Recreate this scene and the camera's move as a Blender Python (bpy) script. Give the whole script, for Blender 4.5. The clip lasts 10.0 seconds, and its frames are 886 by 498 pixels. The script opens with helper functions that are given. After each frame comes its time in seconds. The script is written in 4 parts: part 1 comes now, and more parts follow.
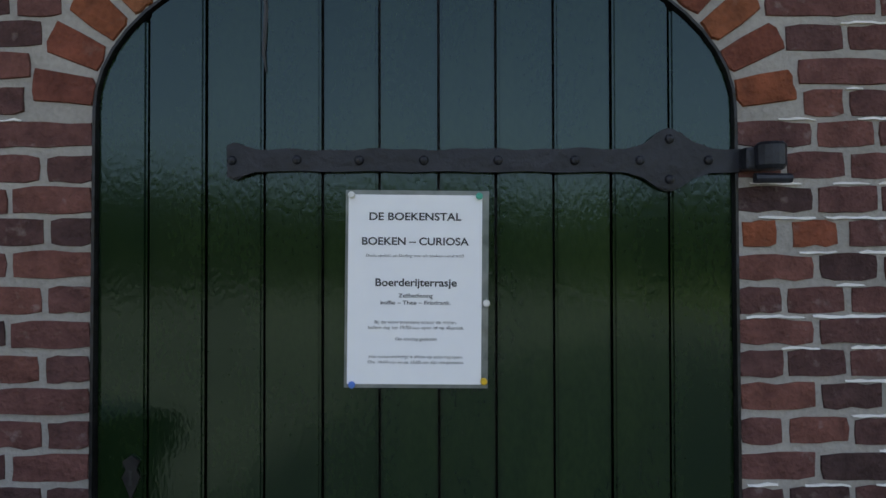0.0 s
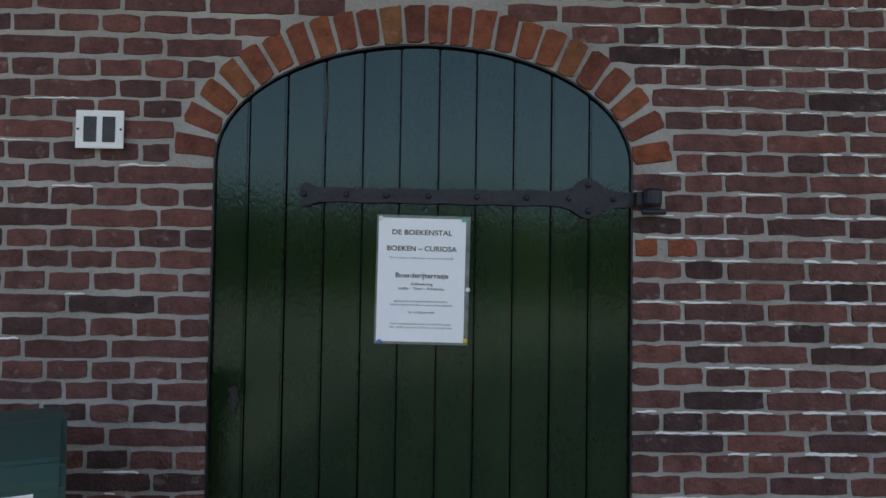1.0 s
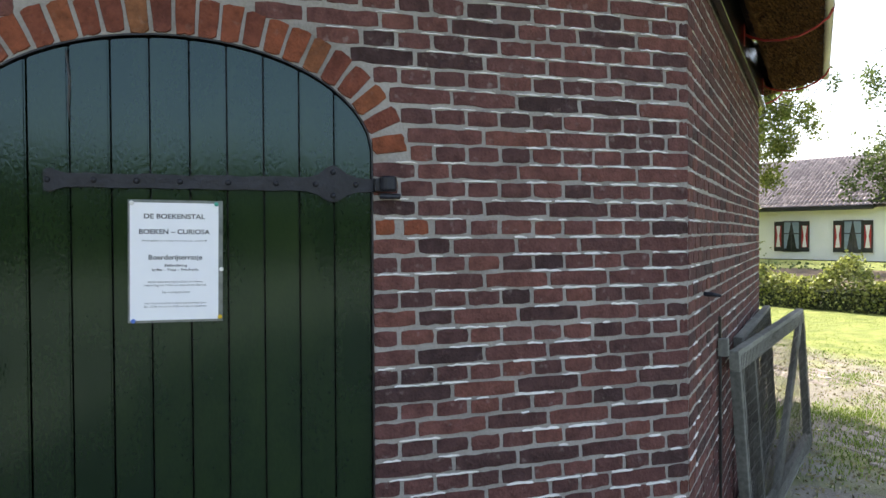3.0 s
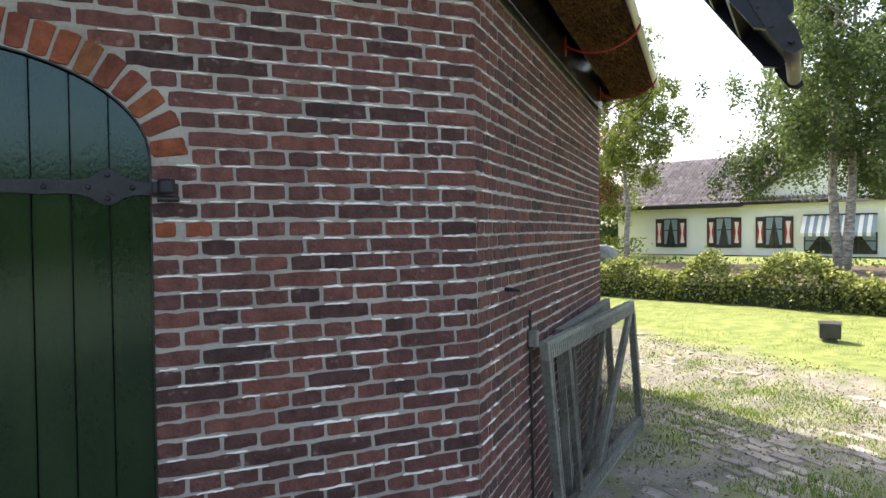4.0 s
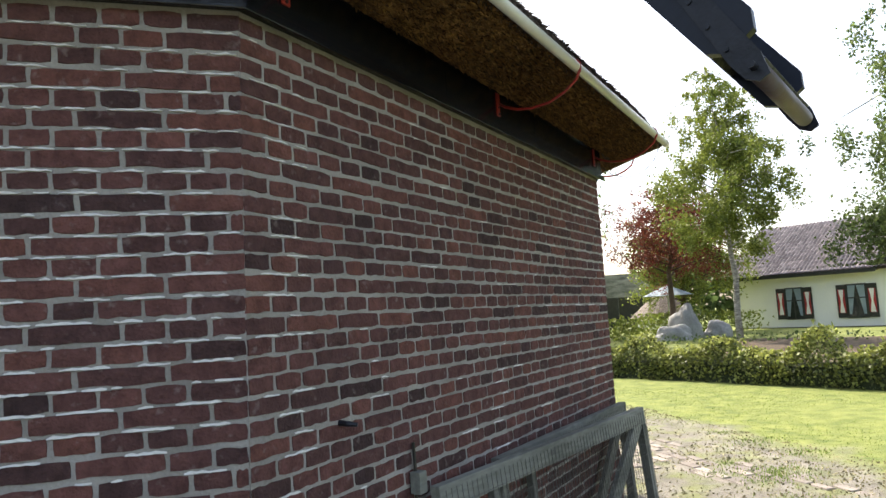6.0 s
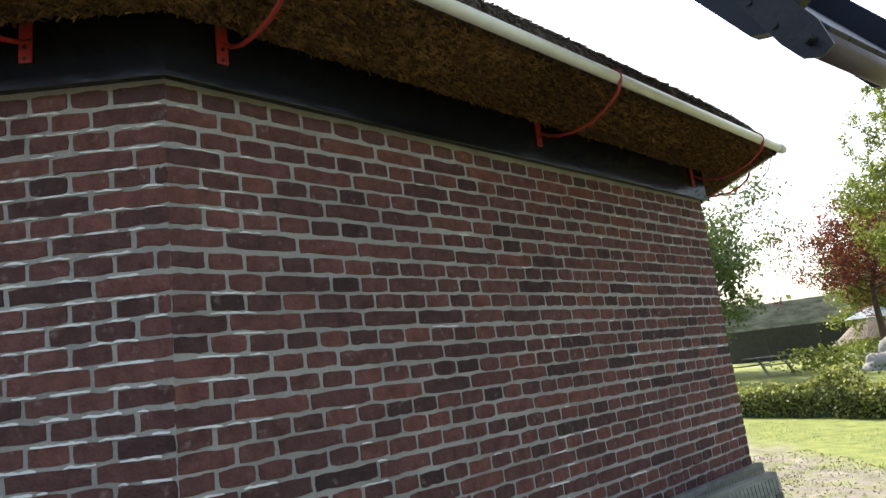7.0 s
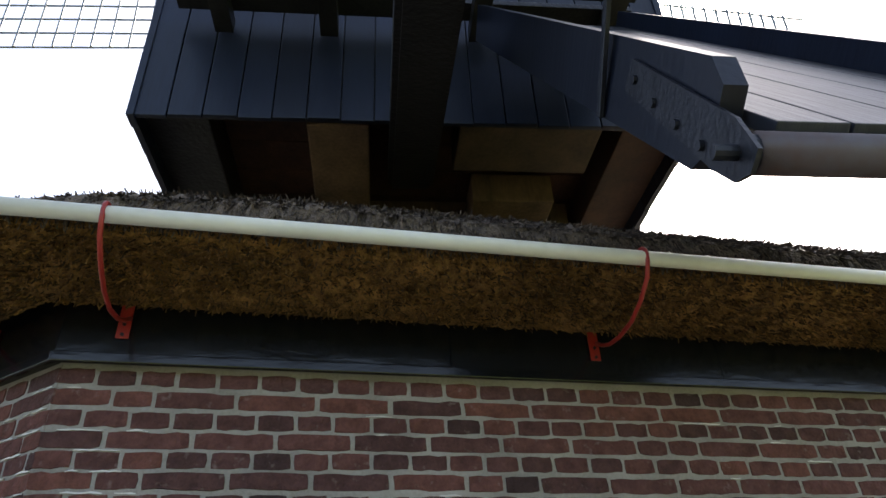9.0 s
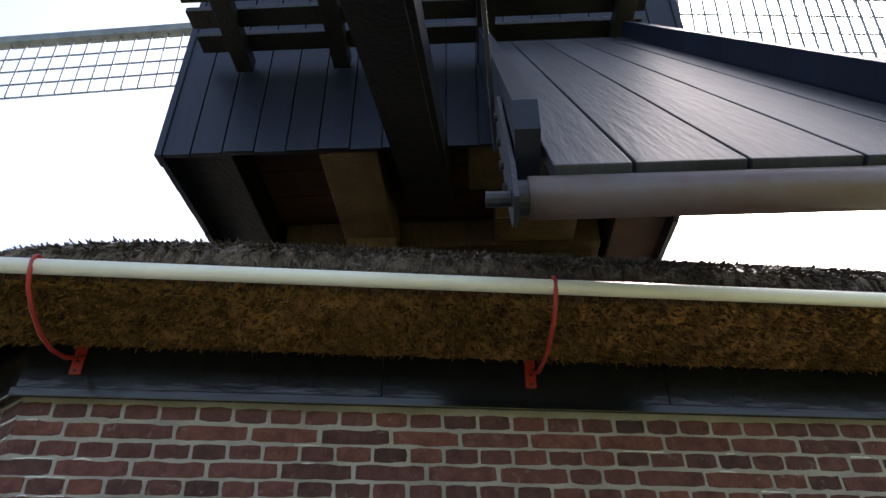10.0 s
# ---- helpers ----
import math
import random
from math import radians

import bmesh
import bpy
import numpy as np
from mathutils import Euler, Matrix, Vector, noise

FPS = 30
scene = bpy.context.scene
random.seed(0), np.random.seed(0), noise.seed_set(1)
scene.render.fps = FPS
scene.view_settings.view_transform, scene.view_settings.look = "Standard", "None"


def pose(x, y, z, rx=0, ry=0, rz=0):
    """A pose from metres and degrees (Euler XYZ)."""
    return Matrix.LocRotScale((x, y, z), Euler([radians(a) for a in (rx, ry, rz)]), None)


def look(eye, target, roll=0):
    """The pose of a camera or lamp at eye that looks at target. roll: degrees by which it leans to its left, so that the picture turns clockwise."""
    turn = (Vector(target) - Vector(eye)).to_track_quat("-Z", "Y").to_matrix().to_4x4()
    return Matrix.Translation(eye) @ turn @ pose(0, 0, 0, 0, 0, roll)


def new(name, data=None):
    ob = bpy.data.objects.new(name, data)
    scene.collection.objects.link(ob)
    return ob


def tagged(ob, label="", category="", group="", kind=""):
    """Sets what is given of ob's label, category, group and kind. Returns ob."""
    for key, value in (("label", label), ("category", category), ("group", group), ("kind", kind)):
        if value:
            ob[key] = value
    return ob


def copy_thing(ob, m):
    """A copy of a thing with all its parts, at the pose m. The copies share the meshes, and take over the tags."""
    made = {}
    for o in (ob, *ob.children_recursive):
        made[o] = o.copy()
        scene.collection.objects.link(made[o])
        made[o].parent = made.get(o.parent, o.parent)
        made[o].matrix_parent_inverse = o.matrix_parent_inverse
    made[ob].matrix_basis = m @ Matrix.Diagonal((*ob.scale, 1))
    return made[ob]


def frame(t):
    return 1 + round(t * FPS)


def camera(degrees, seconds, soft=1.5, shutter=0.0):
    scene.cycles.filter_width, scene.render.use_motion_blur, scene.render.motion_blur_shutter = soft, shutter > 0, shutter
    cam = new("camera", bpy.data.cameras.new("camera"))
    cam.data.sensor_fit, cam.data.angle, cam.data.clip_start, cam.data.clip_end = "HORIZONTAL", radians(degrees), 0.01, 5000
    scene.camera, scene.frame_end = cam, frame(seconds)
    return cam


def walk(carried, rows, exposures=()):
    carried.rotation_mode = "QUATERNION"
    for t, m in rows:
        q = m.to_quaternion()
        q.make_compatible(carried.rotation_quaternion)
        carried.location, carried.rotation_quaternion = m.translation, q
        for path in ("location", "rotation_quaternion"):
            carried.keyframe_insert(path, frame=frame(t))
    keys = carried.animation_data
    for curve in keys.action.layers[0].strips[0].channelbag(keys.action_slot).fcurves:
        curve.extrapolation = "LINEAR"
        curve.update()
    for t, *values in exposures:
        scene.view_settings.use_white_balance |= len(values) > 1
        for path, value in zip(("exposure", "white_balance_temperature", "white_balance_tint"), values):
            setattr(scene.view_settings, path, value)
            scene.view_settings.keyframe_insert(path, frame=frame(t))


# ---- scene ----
cam = camera(66.9, 10.0)
ROWS = [
    (0.0, -0.0305, -1.0370, 1.3362, -0.71, 0.85, -0.13),
    (0.5, -0.0481, -1.2305, 1.3517, 0.09, 1.55, -0.69),
    (1.0, -0.0373, -1.5937, 1.3163, -0.96, 1.70, 0.86),
    (1.5, -0.0351, -1.6223, 1.3094, -2.15, 1.82, 0.71),
    (2.0, -0.0042, -1.6370, 1.3226, -2.07, 2.32, -0.61),
    (2.5, 0.0156, -1.6916, 1.3399, -7.26, 0.92, -0.02),
    (3.0, 0.1036, -1.8022, 1.3546, -16.59, -1.24, -0.19),
    (3.2, 0.1429, -1.8513, 1.3663, -20.26, -0.96, -0.32),
    (4.3, 0.5309, -2.0223, 1.3572, -25.02, -1.33, -0.46),
    (4.5, 0.6265, -1.9875, 1.3619, -25.50, -0.89, -0.34),
    (5.0, 0.8757, -1.9370, 1.3880, -29.02, -1.48, -1.35),
    (5.5, 1.2087, -1.8616, 1.3922, -23.02, -0.01, -0.66),
    (6.0, 1.4904, -1.7256, 1.4215, -15.17, 5.81, -3.01),
    (6.2, 1.6009, -1.6813, 1.4494, -11.72, 6.37, -3.49),
    (7.3, 2.2335, -1.4374, 1.4595, 3.00, 14.03, -6.58),
    (7.5, 2.3559, -1.3704, 1.4829, 5.90, 16.58, -6.27),
    (8.0, 2.6173, -1.2066, 1.5076, 13.24, 20.22, -6.67),
    (8.5, 2.8619, -1.0348, 1.5263, 24.91, 27.75, -3.41),
    (9.0, 3.0946, -0.8567, 1.5393, 30.27, 31.82, -2.92),
    (9.5, 3.3623, -0.7467, 1.5465, 37.65, 33.91, -0.29),
    (10.0, 3.5383, -0.6369, 1.5548, 39.69, 32.86, -0.00),
]
walk(cam, [(t, pose(x, y, z, 0, 0, yaw) @ pose(0, 0, 0, 90 + pitch) @ pose(0, 0, 0, 0, 0, roll)) for t, x, y, z, yaw, pitch, roll in ROWS], exposures=[(0.0, 0.86, 7000, 13), (1.0, 0.88, 7000, 13), (2.0, 1.10, 7000, 12), (3.0, 1.40, 7000, 11), (4.5, 1.32, 7000, 10), (5.0, 1.24, 7000, 10), (6.0, 1.03, 7000, 10), (8.0, 1.0, 6700, 10), (10.0, 1.08, 6600, 13)])

# ---- light ----
SUN_DIR = Vector((-0.17, 0.95, 1.0)).normalized()
world = bpy.data.worlds.new("world")
scene.world = world
world.use_nodes = True
wn = world.node_tree
sky = wn.nodes.new("ShaderNodeTexSky")
sky.sky_type, sky.sun_disc = "NISHITA", False
sky.sun_elevation = math.asin(SUN_DIR.z)
sky.sun_rotation = math.atan2(SUN_DIR.x, SUN_DIR.y)
sky.dust_density, sky.air_density = 3.0, 1.0
haze = wn.nodes.new("ShaderNodeHueSaturation")  # thin bright haze
haze.inputs["Saturation"].default_value, haze.inputs["Value"].default_value = 0.82, 1.36
wn.links.new(sky.outputs[0], haze.inputs["Color"])
wn.links.new(haze.outputs[0], wn.nodes["Background"].inputs[0])
wn.nodes["Background"].inputs[1].default_value = 0.15
sun = new("sun", bpy.data.lights.new("sun", "SUN"))
sun.data.energy, sun.data.angle, sun.data.color = 4.0, radians(0.5), (1.0, 0.94, 0.86)
sun.matrix_world = look(SUN_DIR * 60, (0, 0, 0))


# ---- materials ----
def material(name, low, high, rough=0.8, scale=8.0, fine=60.0, bump=0.3, metal=0.0, stretch=(1, 1, 1), vary=0.0, spec=0.5, dist=0.004, coat=0.0):
    """Two scales of noise between two colours, with relief; vary: change from piece to piece."""
    m = bpy.data.materials.new(name)
    m.use_nodes = True
    t = m.node_tree
    b = t.nodes["Principled BSDF"]
    b.inputs["Roughness"].default_value, b.inputs["Metallic"].default_value = rough, metal
    b.inputs["Specular IOR Level"].default_value = spec
    b.inputs["Coat Weight"].default_value = coat
    co = t.nodes.new("ShaderNodeTexCoord")
    mp = t.nodes.new("ShaderNodeMapping")
    mp.inputs["Scale"].default_value = stretch
    t.links.new(co.outputs["Object"], mp.inputs[0])
    add = t.nodes.new("ShaderNodeVectorMath")
    add.operation = "MULTIPLY_ADD"
    info = t.nodes.new("ShaderNodeObjectInfo")
    geo = t.nodes.new("ShaderNodeNewGeometry")
    rnd = t.nodes.new("ShaderNodeMath")
    rnd.operation = "ADD"
    t.links.new(info.outputs["Random"], rnd.inputs[0])
    t.links.new(geo.outputs["Random Per Island"], rnd.inputs[1])
    fr = t.nodes.new("ShaderNodeMath")
    fr.operation = "FRACT"
    t.links.new(rnd.outputs[0], fr.inputs[0])
    t.links.new(fr.outputs[0], add.inputs[0])
    add.inputs[1].default_value = (7.0, 3.0, 5.0) if vary else (0, 0, 0)
    t.links.new(mp.outputs[0], add.inputs[2])
    n1, n2 = t.nodes.new("ShaderNodeTexNoise"), t.nodes.new("ShaderNodeTexNoise")
    for n, s, d in ((n1, scale, 4), (n2, fine, 3)):
        n.inputs["Scale"].default_value, n.inputs["Detail"].default_value = s, d
        t.links.new(add.outputs[0], n.inputs["Vector"])
    mixf = t.nodes.new("ShaderNodeMath")
    mixf.operation = "MULTIPLY_ADD"
    t.links.new(n2.outputs[0], mixf.inputs[0])
    mixf.inputs[1].default_value = 0.45
    t.links.new(n1.outputs[0], mixf.inputs[2])
    ramp = t.nodes.new("ShaderNodeMapRange")
    ramp.inputs[1].default_value, ramp.inputs[2].default_value = 0.45, 1.0
    t.links.new(mixf.outputs[0], ramp.inputs[0])
    mix = t.nodes.new("ShaderNodeMix")
    mix.data_type = "RGBA"
    mix.inputs[6].default_value, mix.inputs[7].default_value = (*low, 1), (*high, 1)
    t.links.new(ramp.outputs[0], mix.inputs[0])
    out = mix.outputs[2]
    if vary:
        hs = t.nodes.new("ShaderNodeHueSaturation")
        mr = t.nodes.new("ShaderNodeMapRange")
        mr.inputs[3].default_value, mr.inputs[4].default_value = 1 - vary, 1 + vary
        t.links.new(fr.outputs[0], mr.inputs[0])
        t.links.new(mr.outputs[0], hs.inputs["Value"])
        t.links.new(out, hs.inputs["Color"])
        out = hs.outputs[0]
    t.links.new(out, b.inputs["Base Color"])
    bp = t.nodes.new("ShaderNodeBump")
    bp.inputs["Strength"].default_value, bp.inputs["Distance"].default_value = bump, dist
    t.links.new(mixf.outputs[0], bp.inputs["Height"])
    t.links.new(bp.outputs[0], b.inputs["Normal"])
    return m


def brick_material(name, stops, speck=0.35):
    """Hand-moulded brick: every piece takes its own tone from the row of stops, with grain and lime specks."""
    m = material(name, (0.5, 0.5, 0.5), (1.1, 1.1, 1.1), rough=0.9, scale=26, fine=120, bump=1.0, vary=0.001, dist=0.011, spec=0.25)
    t = m.node_tree
    b = t.nodes["Principled BSDF"]
    fr = next(n for n in t.nodes if n.type == "MATH" and n.operation == "FRACT")
    ramp = t.nodes.new("ShaderNodeValToRGB")
    ramp.color_ramp.interpolation = "LINEAR"
    while len(ramp.color_ramp.elements) < len(stops):
        ramp.color_ramp.elements.new(0.5)
    for e, (p, c) in zip(ramp.color_ramp.elements, stops):
        e.position, e.color = p, (*c, 1)
    t.links.new(fr.outputs[0], ramp.inputs[0])
    mul = t.nodes.new("ShaderNodeMix")
    mul.data_type, mul.blend_type = "RGBA", "MULTIPLY"
    mul.inputs[0].default_value = 1.0
    old = b.inputs["Base Color"].links[0].from_socket
    t.links.new(ramp.outputs[0], mul.inputs[6])
    t.links.new(old, mul.inputs[7])
    co = t.nodes.new("ShaderNodeTexCoord")
    n = t.nodes.new("ShaderNodeTexNoise")
    n.inputs["Scale"].default_value, n.inputs["Detail"].default_value = 35, 6
    add = next(k for k in t.nodes if k.type == "VECT_MATH")
    t.links.new(add.outputs[0], n.inputs["Vector"])
    mr = t.nodes.new("ShaderNodeMapRange")
    mr.inputs[1].default_value, mr.inputs[2].default_value, mr.inputs[4].default_value = 0.62, 0.75, speck
    t.links.new(n.outputs[0], mr.inputs[0])
    lime = t.nodes.new("ShaderNodeMix")
    lime.data_type = "RGBA"
    lime.inputs[7].default_value = (0.36, 0.3, 0.28, 1)
    t.links.new(mr.outputs[0], lime.inputs[0])
    t.links.new(mul.outputs[2], lime.inputs[6])
    t.links.new(lime.outputs[2], b.inputs["Base Color"])
    return m


M_BRICK = brick_material("brick", ((0.0, (0.068, 0.040, 0.040)), (0.15, (0.105, 0.053, 0.051)), (0.5, (0.143, 0.065, 0.060)), (0.8, (0.172, 0.075, 0.067)), (1.0, (0.20, 0.082, 0.066))))
M_ARCH = brick_material("arch_brick", ((0.0, (0.165, 0.056, 0.042)), (0.5, (0.225, 0.071, 0.045)), (0.85, (0.28, 0.086, 0.043)), (1.0, (0.26, 0.115, 0.055))), 0.15)
M_MORTAR = material("mortar", (0.22, 0.205, 0.185), (0.43, 0.405, 0.375), 0.95, 5, 110, 1.0, dist=0.008)
# whiter than the mortar: skylight on the joint lips is in the colour
M_LIT_LIME = material("skylit_lime_pointing", (0.66, 0.64, 0.60), (0.86, 0.84, 0.80), 0.9, 12, 90, 0.5)
M_DOOR = material("green_door_paint", (0.0035, 0.013, 0.0045), (0.016, 0.030, 0.009), 0.11, 6, 150, 0.22, stretch=(1, 1, 0.5), vary=0.12, dist=0.003, spec=0.5)
M_DOOR.node_tree.nodes["Principled BSDF"].inputs["Specular Tint"].default_value = (0.62, 0.86, 1.0, 1)  # blue of the reflected sky put into the gloss tint
M_IRON = material("black_painted_iron", (0.006, 0.007, 0.011), (0.020, 0.022, 0.031), 0.40, 12, 70, 0.9, dist=0.004, spec=0.35)
M_PAPER = material("white_paper", (0.86, 0.87, 0.90), (0.92, 0.93, 0.95), 0.7, 3, 30, 0.02)
M_INK = material("ink", (0.03, 0.03, 0.035), (0.06, 0.06, 0.065), 0.7, 30, 90, 0.0)
M_SLEEVE = material("clear_sleeve_edge", (0.10, 0.12, 0.11), (0.26, 0.28, 0.27), 0.15, 20, 60, 0.2)
M_TAR = material("black_tarred_boards", (0.004, 0.006, 0.015), (0.011, 0.017, 0.036), 0.36, 4, 50, 0.6, stretch=(1, 1, 0.15), vary=0.35, dist=0.003, spec=0.32)
# also lines the door opening, where its black stands in for shade
M_TARX = material("black_tarred_beam_and_gap_shade", (0.005, 0.005, 0.006), (0.020, 0.019, 0.020), 0.42, 5, 40, 0.9, vary=0.2, dist=0.01, spec=0.4)
M_HEDGE_SHADE = material("ivy_hedge_shade", (0.012, 0.02, 0.008), (0.035, 0.05, 0.018), 0.9, 6, 30, 0.8, dist=0.03)
M_SAIL = material("blue_grey_sail_wood", (0.10, 0.12, 0.15), (0.22, 0.25, 0.29), 0.6, 4, 30, 0.3)
M_BOARD = material("black_eaves_board", (0.004, 0.0045, 0.006), (0.013, 0.014, 0.017), 0.17, 3, 40, 0.5, stretch=(0.3, 1, 1), vary=0.3, spec=0.5)
M_STAIR = material("weathered_dark_planks", (0.010, 0.012, 0.018), (0.046, 0.050, 0.064), 0.45, 6, 70, 0.9, stretch=(1, 0.12, 0.12), vary=0.3, dist=0.006, spec=0.35)
M_OAK = material("brown_timber", (0.038, 0.023, 0.012), (0.13, 0.078, 0.042), 0.75, 5, 40, 0.6, stretch=(1, 1, 0.3), vary=0.5)
M_OAKD = material("dark_timber", (0.022, 0.011, 0.007), (0.075, 0.034, 0.02), 0.75, 5, 40, 0.6, vary=0.4)
M_PIPE = material("cream_pipe", (0.66, 0.64, 0.52), (0.80, 0.79, 0.68), 0.3, 3, 30, 0.05)
M_RED = material("red_painted_strap", (0.26, 0.016, 0.012), (0.40, 0.035, 0.025), 0.4, 10, 60, 0.2)
M_ROLLER = material("grey_pipe_with_rust", (0.10, 0.050, 0.034), (0.115, 0.105, 0.115), 0.42, 2.5, 40, 0.2)
M_GREYWOOD = material("weathered_grey_wood", (0.065, 0.066, 0.055), (0.27, 0.275, 0.24), 0.9, 6, 60, 0.9, stretch=(0.25, 1, 1), vary=0.25)
M_WIRE = material("rusty_galvanised_wire", (0.05, 0.045, 0.04), (0.13, 0.125, 0.115), 0.6, 20, 60, 0.1)
M_BIN = material("dark_green_plastic", (0.010, 0.045, 0.038), (0.016, 0.06, 0.05), 0.4, 4, 200, 0.15)
M_SIGN = material("white_enamel", (0.74, 0.74, 0.72), (0.84, 0.84, 0.82), 0.3, 8, 50, 0.05)
M_BLACK = material("black_enamel", (0.015, 0.015, 0.016), (0.03, 0.03, 0.03), 0.4, 20, 60, 0.05)
M_RENDER = material("white_rendered_wall", (0.80, 0.82, 0.80), (0.90, 0.91, 0.89), 0.85, 0.8, 18, 0.2)
M_ROOF = material("brown_roof_tile", (0.13, 0.105, 0.10), (0.34, 0.285, 0.27), 0.36, 3, 20, 0.3, vary=0.3)
M_TRIM = material("black_house_trim", (0.012, 0.014, 0.013), (0.03, 0.034, 0.032), 0.5, 4, 20, 0.1)
M_SHUT = material("red_shutter_paint", (0.30, 0.018, 0.022), (0.42, 0.035, 0.04), 0.5, 4, 20, 0.1)
M_GLASSY = material("dark_window_glass", (0.02, 0.024, 0.024), (0.05, 0.055, 0.05), 0.08, 2, 9, 0.02)
M_AWN = material("blue_grey_awning_stripe", (0.20, 0.27, 0.33), (0.28, 0.35, 0.40), 0.8, 4, 20, 0.1)
M_WHITE = material("white_paint", (0.75, 0.75, 0.72), (0.85, 0.85, 0.82), 0.5, 4, 30, 0.1)
M_BIRCH = material("birch_bark", (0.06, 0.05, 0.045), (0.55, 0.53, 0.49), 0.85, 7, 25, 0.5, stretch=(1, 1, 2.6))
M_BARK = material("brown_bark", (0.05, 0.035, 0.025), (0.14, 0.10, 0.07), 0.9, 6, 30, 0.8, dist=0.02)
M_STONE = material("grey_boulder", (0.20, 0.20, 0.20), (0.42, 0.42, 0.42), 0.9, 2, 15, 0.7, dist=0.03)
M_SOIL = material("dark_garden_soil", (0.05, 0.035, 0.022), (0.15, 0.105, 0.065), 0.95, 3, 20, 0.8, dist=0.03)
M_FLOOD = material("black_lamp_housing", (0.03, 0.028, 0.03), (0.07, 0.065, 0.07), 0.45, 6, 40, 0.2)


def leaf_material(name, low, high, trans=0.35, vary=0.35):
    m = material(name, low, high, 0.5, 0.6, 6, 0.0, vary=vary)
    t = m.node_tree
    b = t.nodes["Principled BSDF"]
    tr = t.nodes.new("ShaderNodeBsdfTranslucent")
    t.links.new(b.inputs["Base Color"].links[0].from_socket, tr.inputs[0])
    mx = t.nodes.new("ShaderNodeMixShader")
    mx.inputs[0].default_value = trans
    t.links.new(b.outputs[0], mx.inputs[1])
    t.links.new(tr.outputs[0], mx.inputs[2])
    t.links.new(mx.outputs[0], t.nodes["Material Output"].inputs[0])
    return m


M_LEAF_B = leaf_material("birch_leaf", (0.06, 0.105, 0.03), (0.17, 0.22, 0.075), 0.5)
M_LEAF_Y = leaf_material("spring_leaf", (0.12, 0.17, 0.03), (0.26, 0.30, 0.06), 0.45)
M_LEAF_R = leaf_material("copper_leaf", (0.12, 0.03, 0.02), (0.24, 0.07, 0.04), 0.4)
M_LEAF_D = leaf_material("dark_leaf", (0.05, 0.09, 0.028), (0.14, 0.19, 0.06), 0.5)
M_IVY = leaf_material("ivy_leaf", (0.055, 0.085, 0.025), (0.26, 0.28, 0.075), 0.35, 0.7)
# paler than the ivy: sunlight on the hedge top put into the colour
M_SUNLIT_SHOOT = leaf_material("sunlit_ivy_shoot", (0.20, 0.24, 0.05), (0.42, 0.44, 0.13), 0.45, 0.35)
M_GRASS = leaf_material("grass_blade", (0.10, 0.17, 0.025), (0.22, 0.30, 0.05), 0.4, 0.4)
M_REED = material("thatch_reed_end", (0.05, 0.024, 0.008), (0.34, 0.180, 0.055), 0.9, 16, 170, 1.0, dist=0.03, vary=0.75)
M_THATCH = material("weathered_thatch", (0.035, 0.026, 0.019), (0.20, 0.15, 0.112), 0.75, 14, 150, 1.0, dist=0.03, vary=0.7)


# ---- building blocks ----
def part(name, bm, mat, parent=None, label="", m=None, smooth=False):
    me = bpy.data.meshes.new(name)
    bmesh.ops.recalc_face_normals(bm, faces=bm.faces)
    bm.to_mesh(me)
    bm.free()
    me.materials.append(mat)
    if smooth:
        me.polygons.foreach_set("use_smooth", [True] * len(me.polygons))
    ob = new(name, me)
    ob.parent = parent
    if m is not None:
        ob.matrix_basis = m
    if label:
        tagged(ob, label)
    return ob


def thing(name, m, label, category, group="", kind=""):
    ob = new(name)
    ob.empty_display_size = 0.1
    ob.matrix_basis = m
    return tagged(ob, label, category, group, kind)


def box(bm, x0, x1, y0, y1, z0, z1, bevel=0.0, m=None):
    vs = bmesh.ops.create_cube(bm, size=1.0)["verts"]
    for v in vs:
        v.co = Vector(((x0 + x1) / 2 + v.co.x * (x1 - x0), (y0 + y1) / 2 + v.co.y * (y1 - y0), (z0 + z1) / 2 + v.co.z * (z1 - z0)))
    if bevel:
        es = list({e for v in vs for e in v.link_edges})
        r = bmesh.ops.bevel(bm, geom=es, offset=bevel, segments=2, affect="EDGES", profile=0.6)
        vs = list({v for f in r["faces"] for v in f.verts} | {v for v in vs if v.is_valid})
    if m is not None:
        bmesh.ops.transform(bm, matrix=m, verts=vs)
    return bm


def B(*a, **k):
    return box(bmesh.new(), *a, **k)


def tube(bm, pts, radii, n=8, cap=True):
    """A round bar through pts, with a radius at each."""
    pts = [Vector(p) for p in pts]
    if not hasattr(radii, "__len__"):
        radii = [radii] * len(pts)
    rings = []
    side = None
    for i, p in enumerate(pts):
        d = (pts[min(i + 1, len(pts) - 1)] - pts[max(i - 1, 0)]).normalized()
        if side is None:
            side = d.orthogonal().normalized()
        side = (side - d * side.dot(d)).normalized()
        up = d.cross(side)
        rings.append([bm.verts.new(p + (side * math.cos(a) + up * math.sin(a)) * radii[i]) for a in (2 * math.pi * k / n for k in range(n))])
    for a, b in zip(rings, rings[1:]):
        for k in range(n):
            bm.faces.new((a[k], a[(k + 1) % n], b[(k + 1) % n], b[k]))
    if cap:
        bm.faces.new(rings[0])
        bm.faces.new(rings[-1])
    return bm


